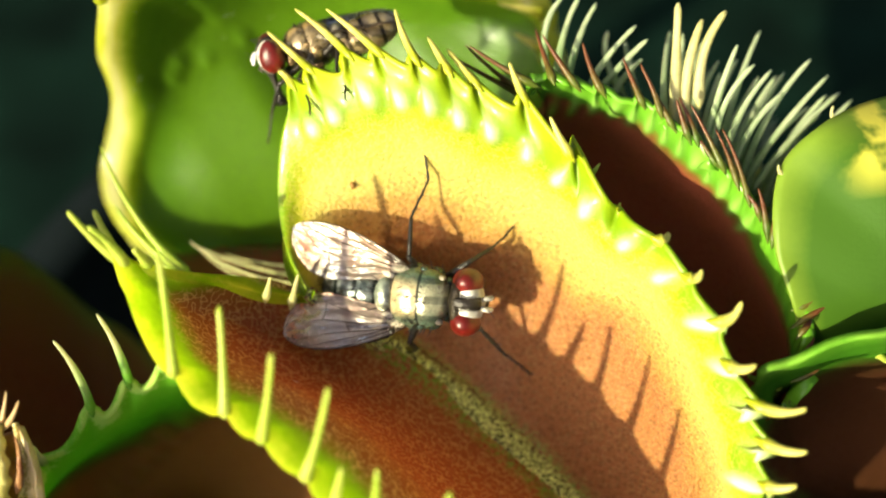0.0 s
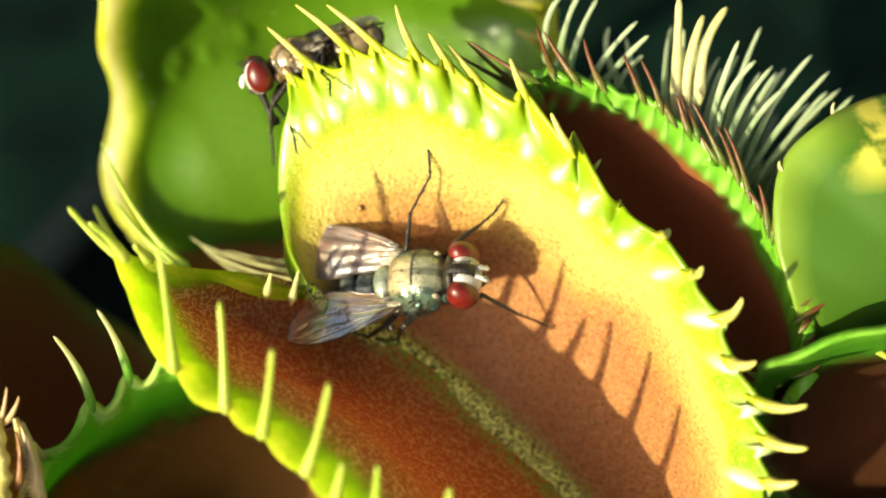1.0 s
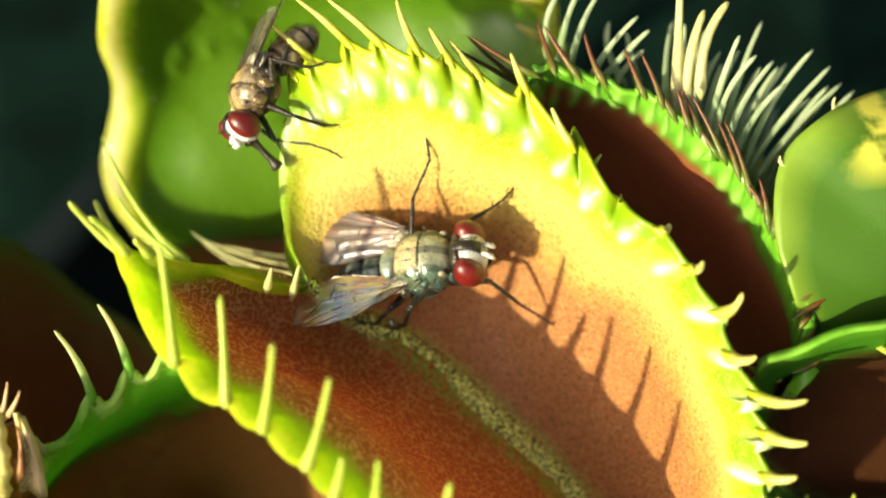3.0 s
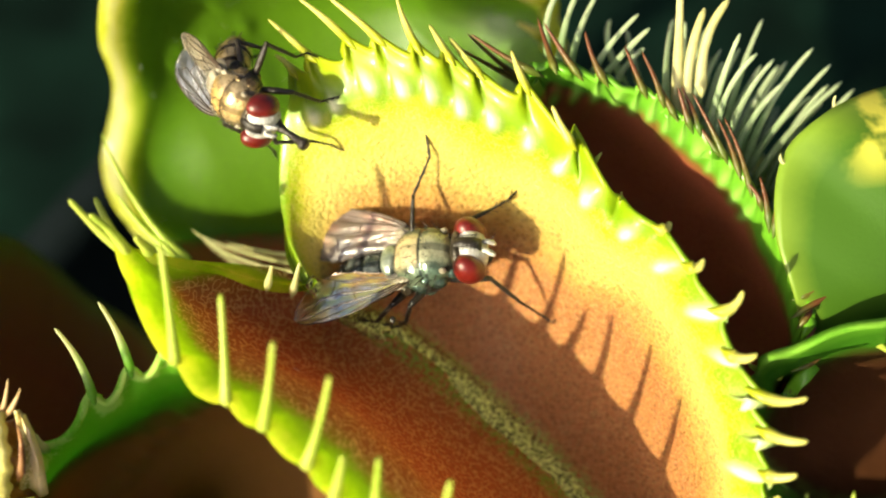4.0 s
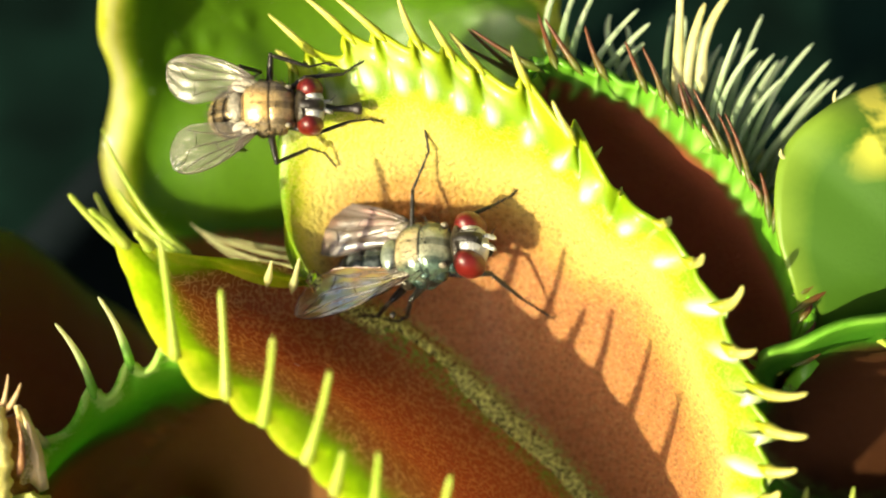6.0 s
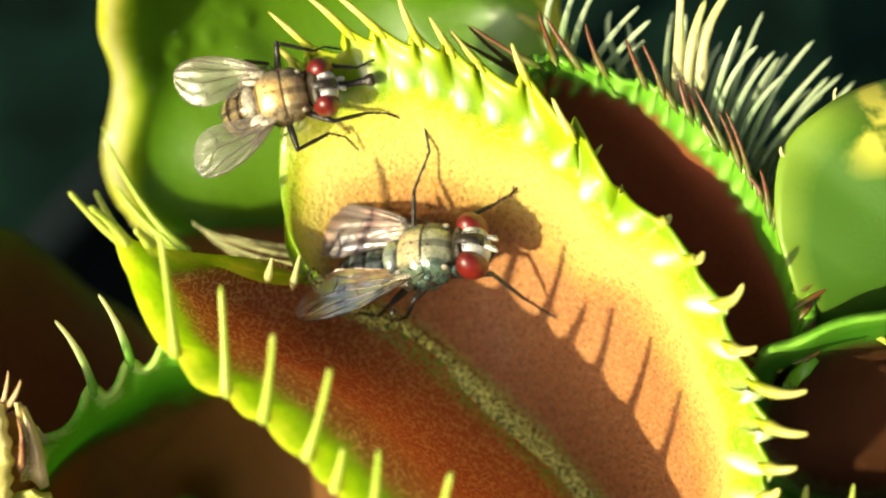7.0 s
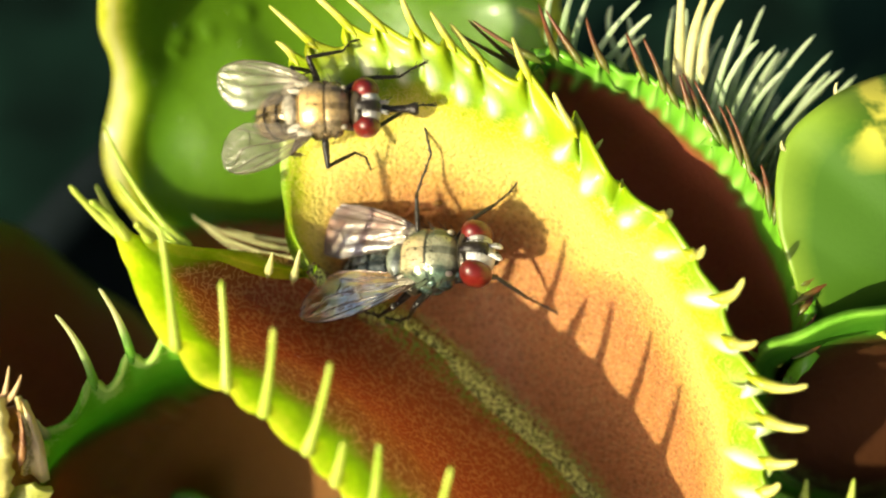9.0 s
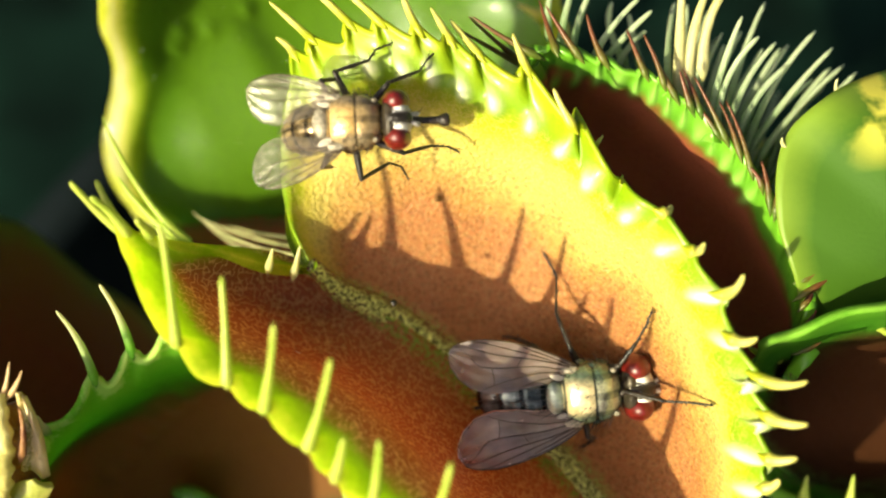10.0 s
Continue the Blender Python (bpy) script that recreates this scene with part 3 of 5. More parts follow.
C_TEETH = [(b, tuple(p + 0.85 * (q - p) for p, q in zip(b, tip)), (rng.uniform(-0.3, 0.1), rng.uniform(-0.3, 0.1), 0)) for b, tip in C_TEETH]
C_EDGE = spline(C_RIM[3:], 130)
for k in range(19):
    b = C_EDGE[min(124, 2 + int(118 * k / 18 + rng.uniform(-2.0, 2.0)))]
    side = min(1.0, max(0.0, (2.4 - b[1]) / 3.0))
    size = rng.uniform(0.6, 1.3) if side < 0.5 else rng.uniform(1.1, 1.6)
    way = np.array((-1.5 + 2.6 * side + rng.uniform(-0.5, 0.5), 3.2 - 2.2 * side, 0.3 * rng.uniform(-1.0, 2.0) * (1 - side))) * size
    C_TEETH.append((tuple(b), tuple(b + way), (rng.uniform(-0.1, 0.45), rng.uniform(-0.3, 0.3), 0.1), rng.uniform(0.12, 0.17)))
c_up = lobe(red_trap, C_MID, C_RIM, 0.1, dark_skin, 0.8, ns=200, nt=44, curl=0.02, beads=C_BEADS, bead=0.26, knob_size=0.34, wave=0.04, teeth=C_TEETH, tooth_skin=tooth_brown, r=0.16, foot=1.5, web=0.8, spread=0.35, blunt=0.3)
tooth(c_up, (17.56, -6.36, -4.00), (15.82, -5.82, -3.00), tooth_green, 0.3, (0, -0.3, 0), 1.6)

# ---------------------------------------------------------------- far trap with pale teeth
far_trap = trap_root((18.63, 4.64, -30.00), "blurred flytrap leaf with long pale teeth behind the others", (0.0, 0.01))
D_MID = [(9.39, 8.84, -19.00), (14.27, 4.33, -24.00), (20.12, 1.99, -24.00), (22.59, 2.97, -19.00)]
D_RIM = [(9.39, 8.84, -19.00), (12.21, 8.68, -16.00), (15.53, 7.52, -15.00), (18.91, 6.32, -16.00), (22.59, 2.97, -19.00)]
d_up = lobe(far_trap, D_MID, D_RIM, 0.1, green_skin, 0.8, ns=60, nt=20)
rng = random.Random(5)
D_TEETH = [
    ((12.27, 6.6, -4.3), (12.37, 13.55, -3.3), 1), ((12.87, 7.5, -4.3), (13.63, 12.67, -3.3), 1), ((11.64, 7.38, -3.3), (12.84, 12.94, -7.8), 0),
    ((13.61, 8.69, -4.3), (14.87, 13.11, -3.3), 1), ((13.91, 6.0, -4.3), (15.46, 11.35, -3.3), 0), ((14.36, 5.71, -4.3), (16.34, 10.32, -3.3), 0),
    ((14.96, 5.26, -4.3), (17.49, 10.18, -4.3), 0), ((15.4, 5.11, -4.3), (18.09, 8.98, -4.3), 0), ((16.25, 4.88, -5.3), (19.89, 10.94, -5.3), 0),
    ((16.55, 4.73, -5.3), (20.8, 10.04, -5.3), 0), ((17.01, 4.27, -5.3), (21.73, 9.26, -6.3), 0), ((13.32, 6.15, -4.3), (14.21, 11.37, -4.3), 0),
    ((14.88, 5.63, -5.3), (17.42, 12.65, -6.3), 0), ((7.76, 8.82, -5.3), (10.33, 12.56, -4.3), 0), ((8.37, 9.12, -5.3), (10.93, 11.82, -4.3), 0),
    ((6.85, 9.73, -5.3), (8.37, 13.98, -5.3), 0), ((6.24, 10.33, -5.3), (7.45, 14.28, -5.3), 0), ((9.11, 8.34, -6.3), (10.79, 10.94, -5.3), 0),
    ((5.63, 10.64, -5.3), (6.55, 14.28, -5.3), 0), ((10.02, 9.86, -8.3), (9.39, 13.03, -8.3), 0), ((10.98, 9.54, -8.3), (10.34, 12.4, -8.3), 0),
]
D_TEETH += [((13.5 + 0.95 * k + rng.uniform(-0.3, 0.3), 3.0 - 0.25 * k, -17.0), (15.5 + 1.25 * k + rng.uniform(-0.6, 0.6), 12.0 - 0.45 * k + rng.uniform(-1.0, 0.8), -17.0), 0) for k in range(11)]
D_TEETH += [((12.6 + 0.50 * k + rng.uniform(-0.2, 0.2), 6.6 - 0.30 * k, -6.5), (13.2 + 0.80 * k + rng.uniform(-0.5, 0.5), 12.4 - 0.32 * k + rng.uniform(-1.4, 0.9), -6.5), 0) for k in range(13)]
for b, tip, kind in D_TEETH:
    tooth(d_up, b, tip, tooth_cream if kind else tooth_pale, 0.33 if kind else 0.21, (rng.uniform(-0.9, 0.1), rng.uniform(0.0, 0.7), 0), 1.1, blunt=0.55)

# ---------------------------------------------------------------- pale green lobe
side_trap = trap_root((28.03, -4.09, -14.00), "closed pale green flytrap leaf with yellow patches", (0.01, 0.01))
E_A = [(19.35, -5.7, -6.6), (22.81, -5.4, -8.6), (29.17, -4.8, -8.6), (32.96, -0.27, -6.6), (29.42, 7.96, -5.6)]
E_B = [(19.35, -5.7, -6.6), (18.2, -2.9, -2.6), (17.0, 1.2, -2.2), (17.45, 4.85, -2.6), (19.65, 7.15, -2.6), (23.27, 8.73, -4.6), (26.68, 9.17, -5.6), (29.87, 8.08, -6.6)]
e_lobe = lobe(side_trap, E_A, E_B, -0.2, pale_skin, 1.0, ns=120, nt=40, wave=0.05)

for b, tip, bend in (((20.55, 7.3, -3.4), (20.35, 8.1, -3.0), (-0.3, 0.1, 0)), ((17.6, 4.5, -2.7), (17.3, 5.0, -2.3), (-0.2, 0.0, 0))):
    tooth(e_lobe, b, tip, tooth_cream, 0.1, bend, 1.5)

# ---------------------------------------------------------------- lower right trap
corner_trap = trap_root((25.97, -14.78, -16.00), "shaded flytrap leaf with green rim, shade painted into its inside", (0.01, 0.0))
F_MID = [(15.81, -7.94, -6.0), (19.64, -13.48, -11.0), (26.33, -15.77, -14.0), (31.72, -12.85, -13.0), (29.0, -6.21, -4.0)]
F_RIM = [(15.81, -7.94, -6.0), (15.58, -5.97, 0.2), (17.23, -5.26, 0.7), (19.0, -4.4, 1.2), (21.19, -3.85, 1.2), (24.32, -3.86, 0.2), (29.0, -6.21, -4.0)]
f_up = lobe(corner_trap, F_MID, F_RIM, 0.15, dusk_skin, 0.8, ns=90, nt=36, wave=0.1, curl=0.05)
F_LOW = [(15.81, -7.94, -6.0), (18.07, -14.26, -10.0), (20.69, -15.66, -9.0), (24.86, -16.31, -9.0), (29.34, -14.7, -9.0), (29.0, -6.21, -4.0)]
f_low = lobe(corner_trap, F_MID, F_LOW, -0.12, dusk_skin, 0.8, ns=60, nt=24)
for b, tip in (((20.37, -15.51, -9.00), (20.35, -13.46, -8.00)), ((22.94, -16.15, -9.00), (22.97, -13.41, -8.00))):
    tooth(f_low, b, tip, tooth_green, 0.3, (0, 0, 0), 1.8)
tooth(f_up, (22.46, -4.43, -4.00), (22.77, -5.15, -2.00), tooth_green, 0.3, (0, 0, 0), 1.6)

# ---------------------------------------------------------------- lower left trap
left_trap = trap_root((-16.02, -16.19, -16.00), "shaded dark red flytrap leaf with green toothed rim", (-0.004, 0.0))
H_MID = [(-22.93, -18.10, -3.00), (-21.59, -20.34, -17.00), (-14.44, -21.02, -21.00), (-6.01, -17.57, -19.00), (-4.68, -11.02, -10.00)]
H_RIM = [(-22.93, -18.10, -3.00), (-21.12, -13.86, -3.00), (-19.57, -11.82, -3.50), (-17.95, -10.14, -3.50), (-16.18, -8.67, -3.50), (-14.42, -7.34, -3.50), (-12.60, -6.66, -4.00), (-9.46, -6.66, -7.00), (-4.68, -11.02, -10.00)]
H_TEETH = (((-18.04, -9.99, -3.50), (-19.77, -3.91, -2.00), (0.7, 0.5, 0)), ((-16.10, -8.67, -3.50), (-17.56, -2.56, -2.00), (0.6, 0.3, 0)), ((-14.50, -7.34, -3.50), (-14.54, -4.61, -2.50), (0, 0, 0)), ((-13.34, -6.66, -4.00), (-13.28, -4.65, -3.00), (0, 0, 0)), ((-19.49, -11.71, -4.00), (-21.12, -9.42, -3.00), (-0.1, -0.3, 0)))
H_BEADS = [tuple(q + np.array([0.45, -1.15, -0.6])) for q in spline(H_RIM[1:8], 13)]
lobe(left_trap, H_MID, H_RIM, 0.2, deep_skin, 0.9, ns=180, nt=60, curl=0.16, lip_from=0.72, beads=H_BEADS, bead=0.45, knob_size=0.62, teeth=H_TEETH, tooth_skin=tooth_shade, r=0.25, web=1.7, spread=0.55, root=0.4, foot=1.2, sink=0.2, blunt=0.35)
H_LOW = [(-22.93, -18.10, -3.00), (-20.65, -25.47, -7.00), (-13.90, -28.80, -9.00), (-7.28, -24.67, -10.00), (-4.68, -11.02, -10.00)]
lobe(left_trap, H_MID, H_LOW, -0.15, deep_skin, 0.9, ns=60, nt=24)

# ---------------------------------------------------------------- far left trap
brown_trap = trap_root((-28.11, -7.15, -26.00), "dark brown-red flytrap leaf deep in shade", (-0.006, 0.0))
I_MID = [(-30.68, -3.87, -10.00), (-27.04, -10.22, -9.00), (-23.82, -13.20, -15.00), (-20.71, -12.14, -22.00), (-19.49, -7.06, -25.00)]
I_RIM = [(-30.68, -3.87, -10.00), (-29.39, 0.73, -15.00), (-28.02, 0.95, -19.00), (-26.42, -0.72, -22.00), (-24.33, -3.08, -24.00), (-22.06, -4.70, -25.00), (-19.49, -7.06, -25.00)]
brown_skin = lobe_material("dark_brown_lobe", [(0, (0.12, 0.17, 0.02)), (2.0, (0.17, 0.09, 0.02)), (8, (0.18, 0.052, 0.02))], (0.08, 0.05, 0.01), 1.0, share=0.1, grain=0.3, rough=0.5, gloss=0.3)
lobe(brown_trap, I_MID, I_RIM, 0.03, brown_skin, 0.8, ns=80, nt=30)

# ---------------------------------------------------------------- withered tip
dead = trap_root((-23.41, -14.06, -6.00), "withered straw-brown leaf tip, split and dry", (-0.004, 0.0), group="")
dead.name = "withered_leaf"
straw = lobe_material("straw_tissue", [(0, (0.84, 0.66, 0.36)), (1.2, (0.82, 0.70, 0.34)), (4, (0.62, 0.58, 0.14)), (8, (0.4, 0.44, 0.08))], (0.5, 0.4, 0.1), 0.5, share=0.2, grain=0.3, rough=0.35, patch=2.0, relief=0.9)
rust = plain("rusty_inside", (0.16, 0.045, 0.015), (0.48, 0.24, 0.08), 700, 0.4, relief=0.9)
lobe(dead, [(-25.56, -14.30, -3.00), (-24.18, -10.73, -1.00), (-22.95, -8.33, 0.00)], [(-21.63, -13.73, -0.50), (-20.87, -10.65, 1.00), (-21.26, -7.78, 1.00)], 0.2, tissue("yellowed_skin", (0.66, 0.60, 0.14), (0.86, 0.78, 0.36), share=0.3, scale=180), 0.5, "yellow straw side, torn along its edge", ns=70, nt=30, wave=0.35)
lobe(dead, [(-22.88, -13.53, -3.50), (-22.63, -10.42, -2.50), (-21.86, -8.33, -1.00)], [(-20.88, -12.84, -3.00), (-20.78, -10.33, -2.00), (-21.18, -8.26, -0.50)], 0.25, rust, 0.4, "rusty brown withered inside", ns=70, nt=30, wave=0.5)
lobe(dead, [(-21.24, -11.87, -1.00), (-20.55, -9.92, 0.50), (-20.82, -7.70, 1.00)], [(-19.90, -12.19, -1.50), (-19.83, -9.72, 0.00), (-20.39, -7.93, 0.50)], -0.3, straw, 0.5, "curled straw-coloured side", ns=70, nt=30, wave=0.25)
lobe(dead, [(-23.72, -14.94, -2.00), (-21.64, -12.72, -1.00), (-20.33, -12.11, -0.50)], [(-22.64, -16.06, -3.00), (-20.84, -14.08, -2.00), (-19.71, -12.43, -1.00)], 0.2, tissue("fold_skin", (0.34, 0.42, 0.05), (0.60, 0.56, 0.16)), 0.5, "crumpled lower fold", ns=50, nt=20, wave=0.18)
for b, tip in (((-21.46, -7.89, 0.80), (-21.02, -6.14, 1.20)), ((-20.98, -7.70, 1.00), (-20.31, -6.55, 1.50))):
    tooth(dead, b, tip, dead_skin, 0.13, (0.1, 0, 0), 1.3)
tooth(dead, (-20.63, -10.78, 0.60), (-20.58, -8.30, 1.20), rust, 0.2, (0.3, 0, 0), 1.2)

# ---------------------------------------------------------------- pot edge
EDGE = [(-18.59, 13.33, -50.00), (-27.78, 7.07, -48.00), (-34.15, 0.05, -46.00), (-41.72, -8.64, -44.00)]
path = to_world(spline(EDGE, 40))
pot = new("plant_pot")
pot.location = (path[20][0], path[20][1], 0.0)
tagged(pot, "slate grey plastic plant pot edge, shade painted into its colour", "plant pot")
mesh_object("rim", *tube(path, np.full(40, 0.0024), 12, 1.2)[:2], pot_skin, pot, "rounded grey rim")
low = path.copy()
low[:, 2] = -0.001
away = np.array([0.0012, 0.0012, 0.0])
v = np.vstack([path, low, path + away, low + away])
f = [(i, i + 1, 41 + i, 40 + i) for i in range(39)] + [(80 + i, 120 + i, 121 + i, 81 + i) for i in range(39)] + [(i, 80 + i, 81 + i, i + 1) for i in range(39)]
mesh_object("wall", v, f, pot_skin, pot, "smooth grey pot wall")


# ---------------------------------------------------------------- flies
def bit(name, v, f, material, parent, label="", hinge=(0, 0, 0), uv=None, smooth=True):
    """A part of a fly, in millimetres of the fly's own space (x ahead, y left, z up), turning about its hinge."""
    me = bpy.data.meshes.new(name)
    me.from_pydata([tuple(p) for p in (np.asarray(v) - np.array(hinge)) * 0.001], [], f)
    if uv is not None:
        layer = me.uv_layers.new(name="depth")
        idx = np.zeros(len(me.loops), int)
        me.loops.foreach_get("vertex_index", idx)
        layer.data.foreach_set("uv", np.asarray(uv, float)[idx].ravel())
    me.materials.append(material)
    if smooth:
        me.polygons.foreach_set("use_smooth", [True] * len(me.polygons))
    ob = new(name, me)
    ob.parent = parent
    ob.location = Vector(hinge) * 0.001
    if label:
        tagged(ob, label)
    return ob


def cuticle(name, side, rear, front, stripe, metal=0.6, rough=0.26):
    """Thorax skin: a glossy hind disc, a dusted striped fore part, darker dusted sides, sutures between them."""
    m = Mat(name)
    sep = m.node("ShaderNodeSeparateXYZ")
    m.link(m.place(), sep.inputs[0])
    x = m.math("MULTIPLY", sep.outputs[0], 250.0)
    y = m.math("MULTIPLY", m.math("ABSOLUTE", sep.outputs[1]), 500.0)
    broad, fine = m.noise(700, 3), m.noise(3600, 3, rough=0.65)
    zone = m.ramp(m.math("ADD", x, 0.5), [(0.60, (0, 0, 0)), (0.63, (1, 1, 1))])
    col = m.mix(zone, rear, front)
    edge = m.ramp(m.math("ADD", y, m.math("MULTIPLY", m.math("SUBTRACT", broad, 0.5), 0.5)), [(0.26, (0, 0, 0)), (0.56, (1, 1, 1))])
    col = m.mix(m.math("MULTIPLY", edge, 0.9), col, side)
    # lengthwise stripes, plain on the fore part and faint behind
    wave = m.math("SINE", m.math("ADD", m.math("MULTIPLY", y, 14.0), 1.2))
    lines = m.ramp(m.math("ADD", wave, m.math("MULTIPLY", m.math("SUBTRACT", broad, 0.5), 0.8)), [(0.25, (0, 0, 0)), (0.75, (1, 1, 1))])
    col = m.mix(m.math("MULTIPLY", lines, m.math("ADD", m.math("MULTIPLY", zone, 0.35), 0.16)), col, stripe)
    dust = m.ramp(fine, [(0.34, (0.55, 0.55, 0.55)), (0.56, (1, 1, 1))])
    col = m.mix(0.75, col, dust, "MULTIPLY")
    pits = m.ramp(m.noise(2100, 2), [(0.36, (1, 1, 1)), (0.43, (0, 0, 0))])
    col = m.mix(m.math("MULTIPLY", pits, m.math("ADD", m.math("MULTIPLY", edge, 0.7), 0.12)), col, stripe)
    seams = m.math("MINIMUM", m.math("ABSOLUTE", m.math("SUBTRACT", sep.outputs[0], 0.00045)), m.math("ABSOLUTE", m.math("ADD", sep.outputs[0], 0.00108)))
    dark = m.ramp(m.math("MULTIPLY", seams, 2000.0), [(0.06, (1, 1, 1)), (0.20, (0, 0, 0))])
    col = m.mix(m.math("MULTIPLY", dark, 0.9), col, stripe)
    m.bump(m.math("ADD", fine, m.math("MULTIPLY", broad, 0.6)), 0.55, 0.00009)
    return m.finish(col, rough, metal)


def ringed(name, base, sheen, ring, metal=0.6, rough=0.25):
    """Abdomen skin: shining plates with a dark hind border on each ring and a dark line along the back."""
    m = Mat(name)
    sep = m.node("ShaderNodeSeparateXYZ")
    m.link(m.place(), sep.inputs[0])
    broad, fine = m.noise(650, 3), m.noise(3600, 3)
    col = m.ramp(m.math("ADD", broad, m.math("MULTIPLY", m.math("SUBTRACT", fine, 0.5), 0.4)), [(0.36, base), (0.62, sheen)])
    wave = m.math("SINE", m.math("MULTIPLY", sep.outputs[0], 5700.0))
    col = m.mix(m.ramp(wave, [(0.55, (0, 0, 0)), (0.9, (0.9, 0.9, 0.9))]), col, ring)
    mid = m.ramp(m.math("MULTIPLY", m.math("ABSOLUTE", sep.outputs[1]), 1000.0), [(0.06, (0.7, 0.7, 0.7)), (0.22, (0, 0, 0))])
    col = m.mix(mid, col, ring)
    m.bump(fine, 0.4, 0.00008)
    return m.finish(col, rough, metal)


thorax_gold = cuticle("golden_cuticle", (0.34, 0.27, 0.17), (0.80, 0.52, 0.19), (0.60, 0.42, 0.19), (0.05, 0.035, 0.018), metal=0.4, rough=0.21)
thorax_green = cuticle("green_bronze_cuticle", (0.10, 0.18, 0.13), (0.78, 0.64, 0.36), (0.50, 0.49, 0.32), (0.018, 0.03, 0.03), metal=0.45, rough=0.20)
scut_green = cuticle("teal_cuticle", (0.12, 0.24, 0.21), (0.46, 0.52, 0.40), (0.30, 0.34, 0.28), (0.03, 0.05, 0.05), rough=0.24)
flank = plain("dark_flank", (0.012, 0.012, 0.010), (0.07, 0.055, 0.035), 900, 0.28, 0.4, relief=0.5)
side_bronze = plain("bronze_side", (0.10, 0.06, 0.03), (0.42, 0.30, 0.14), 1100, 0.26, 0.6, relief=0.5)
side_teal = plain("teal_side", (0.02, 0.05, 0.045), (0.16, 0.24, 0.20), 1100, 0.24, 0.65, relief=0.5)
belly_gold = ringed("bronze_abdomen", (0.30, 0.21, 0.10), (0.72, 0.56, 0.31), (0.02, 0.014, 0.008))
belly_blue = ringed("slate_abdomen", (0.06, 0.08, 0.08), (0.30, 0.33, 0.31), (0.01, 0.014, 0.016))
leg_black = plain("black_leg", (0.008, 0.007, 0.006), (0.03, 0.022, 0.016), 1500, 0.35, relief=0.4)
face_white = plain("silver_face", (0.42, 0.41, 0.39), (0.80, 0.79, 0.76), 1700, 0.38, relief=0.5)
vein_brown = plain("wing_vein", (0.035, 0.024, 0.016), (0.09, 0.06, 0.038), 900, 0.35)
pale_plate = plain("pale_plate", (0.16, 0.14, 0.10), (0.46, 0.41, 0.31), 1800, 0.35, 0.15, relief=0.5)
flap_skin = tissue("pale_flap", (0.52, 0.47, 0.37), (0.76, 0.71, 0.60), share=0.3, rough=0.35, scale=900)

em = Mat("red_eye")
cells = em.node("ShaderNodeTexVoronoi", Scale=14000.0)
em.link(em.place(), cells.inputs["Vector"])
em.bump(em.math("MULTIPLY", cells.outputs["Distance"], -1.0), 0.35, 0.00003)
em.bsdf.inputs["Coat Weight"].default_value = 0.25
em.bsdf.inputs["Coat Roughness"].default_value = 0.3
eye_red = em.finish(em.ramp(em.noise(900, 3), [(0.35, (0.075, 0.005, 0.003)), (0.68, (0.155, 0.010, 0.007))]), 0.33)


def membrane(name, tint_low, tint_high, body, gloss, index, crumple, veil=((0.30, 0.26, 0.21), (0.52, 0.48, 0.42))):
    """Wing film: clear, faintly smoky, creased lengthwise, with a glassy sheen of changing colour."""
    m = Mat(name)
    stretch = m.node("ShaderNodeVectorMath")
    stretch.operation = "MULTIPLY"
    m.link(m.place(), stretch.inputs[0])
    stretch.inputs[1].default_value = (0.30, 1.0, 1.0)
    cloud, crease = m.noise(600, 3), m.noise(2000, 3, stretch.outputs[0])
    m.finish(m.ramp(cloud, [(0.35, veil[0]), (0.7, veil[1])]), 0.4, 0.0, 0.3)
    nrm = m.bump(m.math("ADD", crease, cloud), crumple, 0.0003)
    clear = m.node("ShaderNodeBsdfTransparent")
    m.link(m.ramp(cloud, [(0.3, tint_low), (0.7, tint_high)]), clear.inputs[0])
    base = m.node("ShaderNodeMixShader", Fac=1 - body)
    m.link(m.bsdf.outputs[0], base.inputs[1])
    m.link(clear.outputs[0], base.inputs[2])
    shine = m.node("ShaderNodeBsdfGlossy", Roughness=0.30)
    m.link(m.ramp(m.noise(420, 2), gloss), shine.inputs["Color"])
    m.link(nrm, shine.inputs["Normal"])
    fres = m.node("ShaderNodeFresnel", IOR=index)
    m.link(nrm, fres.inputs["Normal"])
    top = m.node("ShaderNodeMixShader")
    m.link(fres.outputs[0], top.inputs[0])
    m.link(base.outputs[0], top.inputs[1])
    m.link(shine.outputs[0], top.inputs[2])
    m.link(top.outputs[0], m.out.inputs["Surface"])
    return m.m


PEARL = [(0.36, (0.62, 0.78, 1.0)), (0.5, (1.0, 0.97, 0.90)), (0.64, (1.0, 0.74, 0.66))]
film_smoky = membrane("smoky_membrane", (0.60, 0.52, 0.48), (0.86, 0.78, 0.70), 0.26, PEARL, 1.8, 0.6, ((0.30, 0.22, 0.19), (0.66, 0.54, 0.46)))
film_clear = membrane("clear_membrane", (0.76, 0.73, 0.66), (0.92, 0.90, 0.85), 0.14, [(0.4, (0.95, 0.97, 1.0)), (0.6, (1.0, 0.96, 0.86))], 1.38, 0.30)

# outline of a wing: share of its length, leading edge and trailing edge, outward positive
WING_S = (0.0, 0.06, 0.15, 0.26, 0.40, 0.58, 0.74, 0.87, 0.95, 0.985, 1.0)
WING_LEAD = (0.25, 0.36, 0.48, 0.56, 0.60, 0.54, 0.36, 0.06, -0.26, -0.54, -0.80)
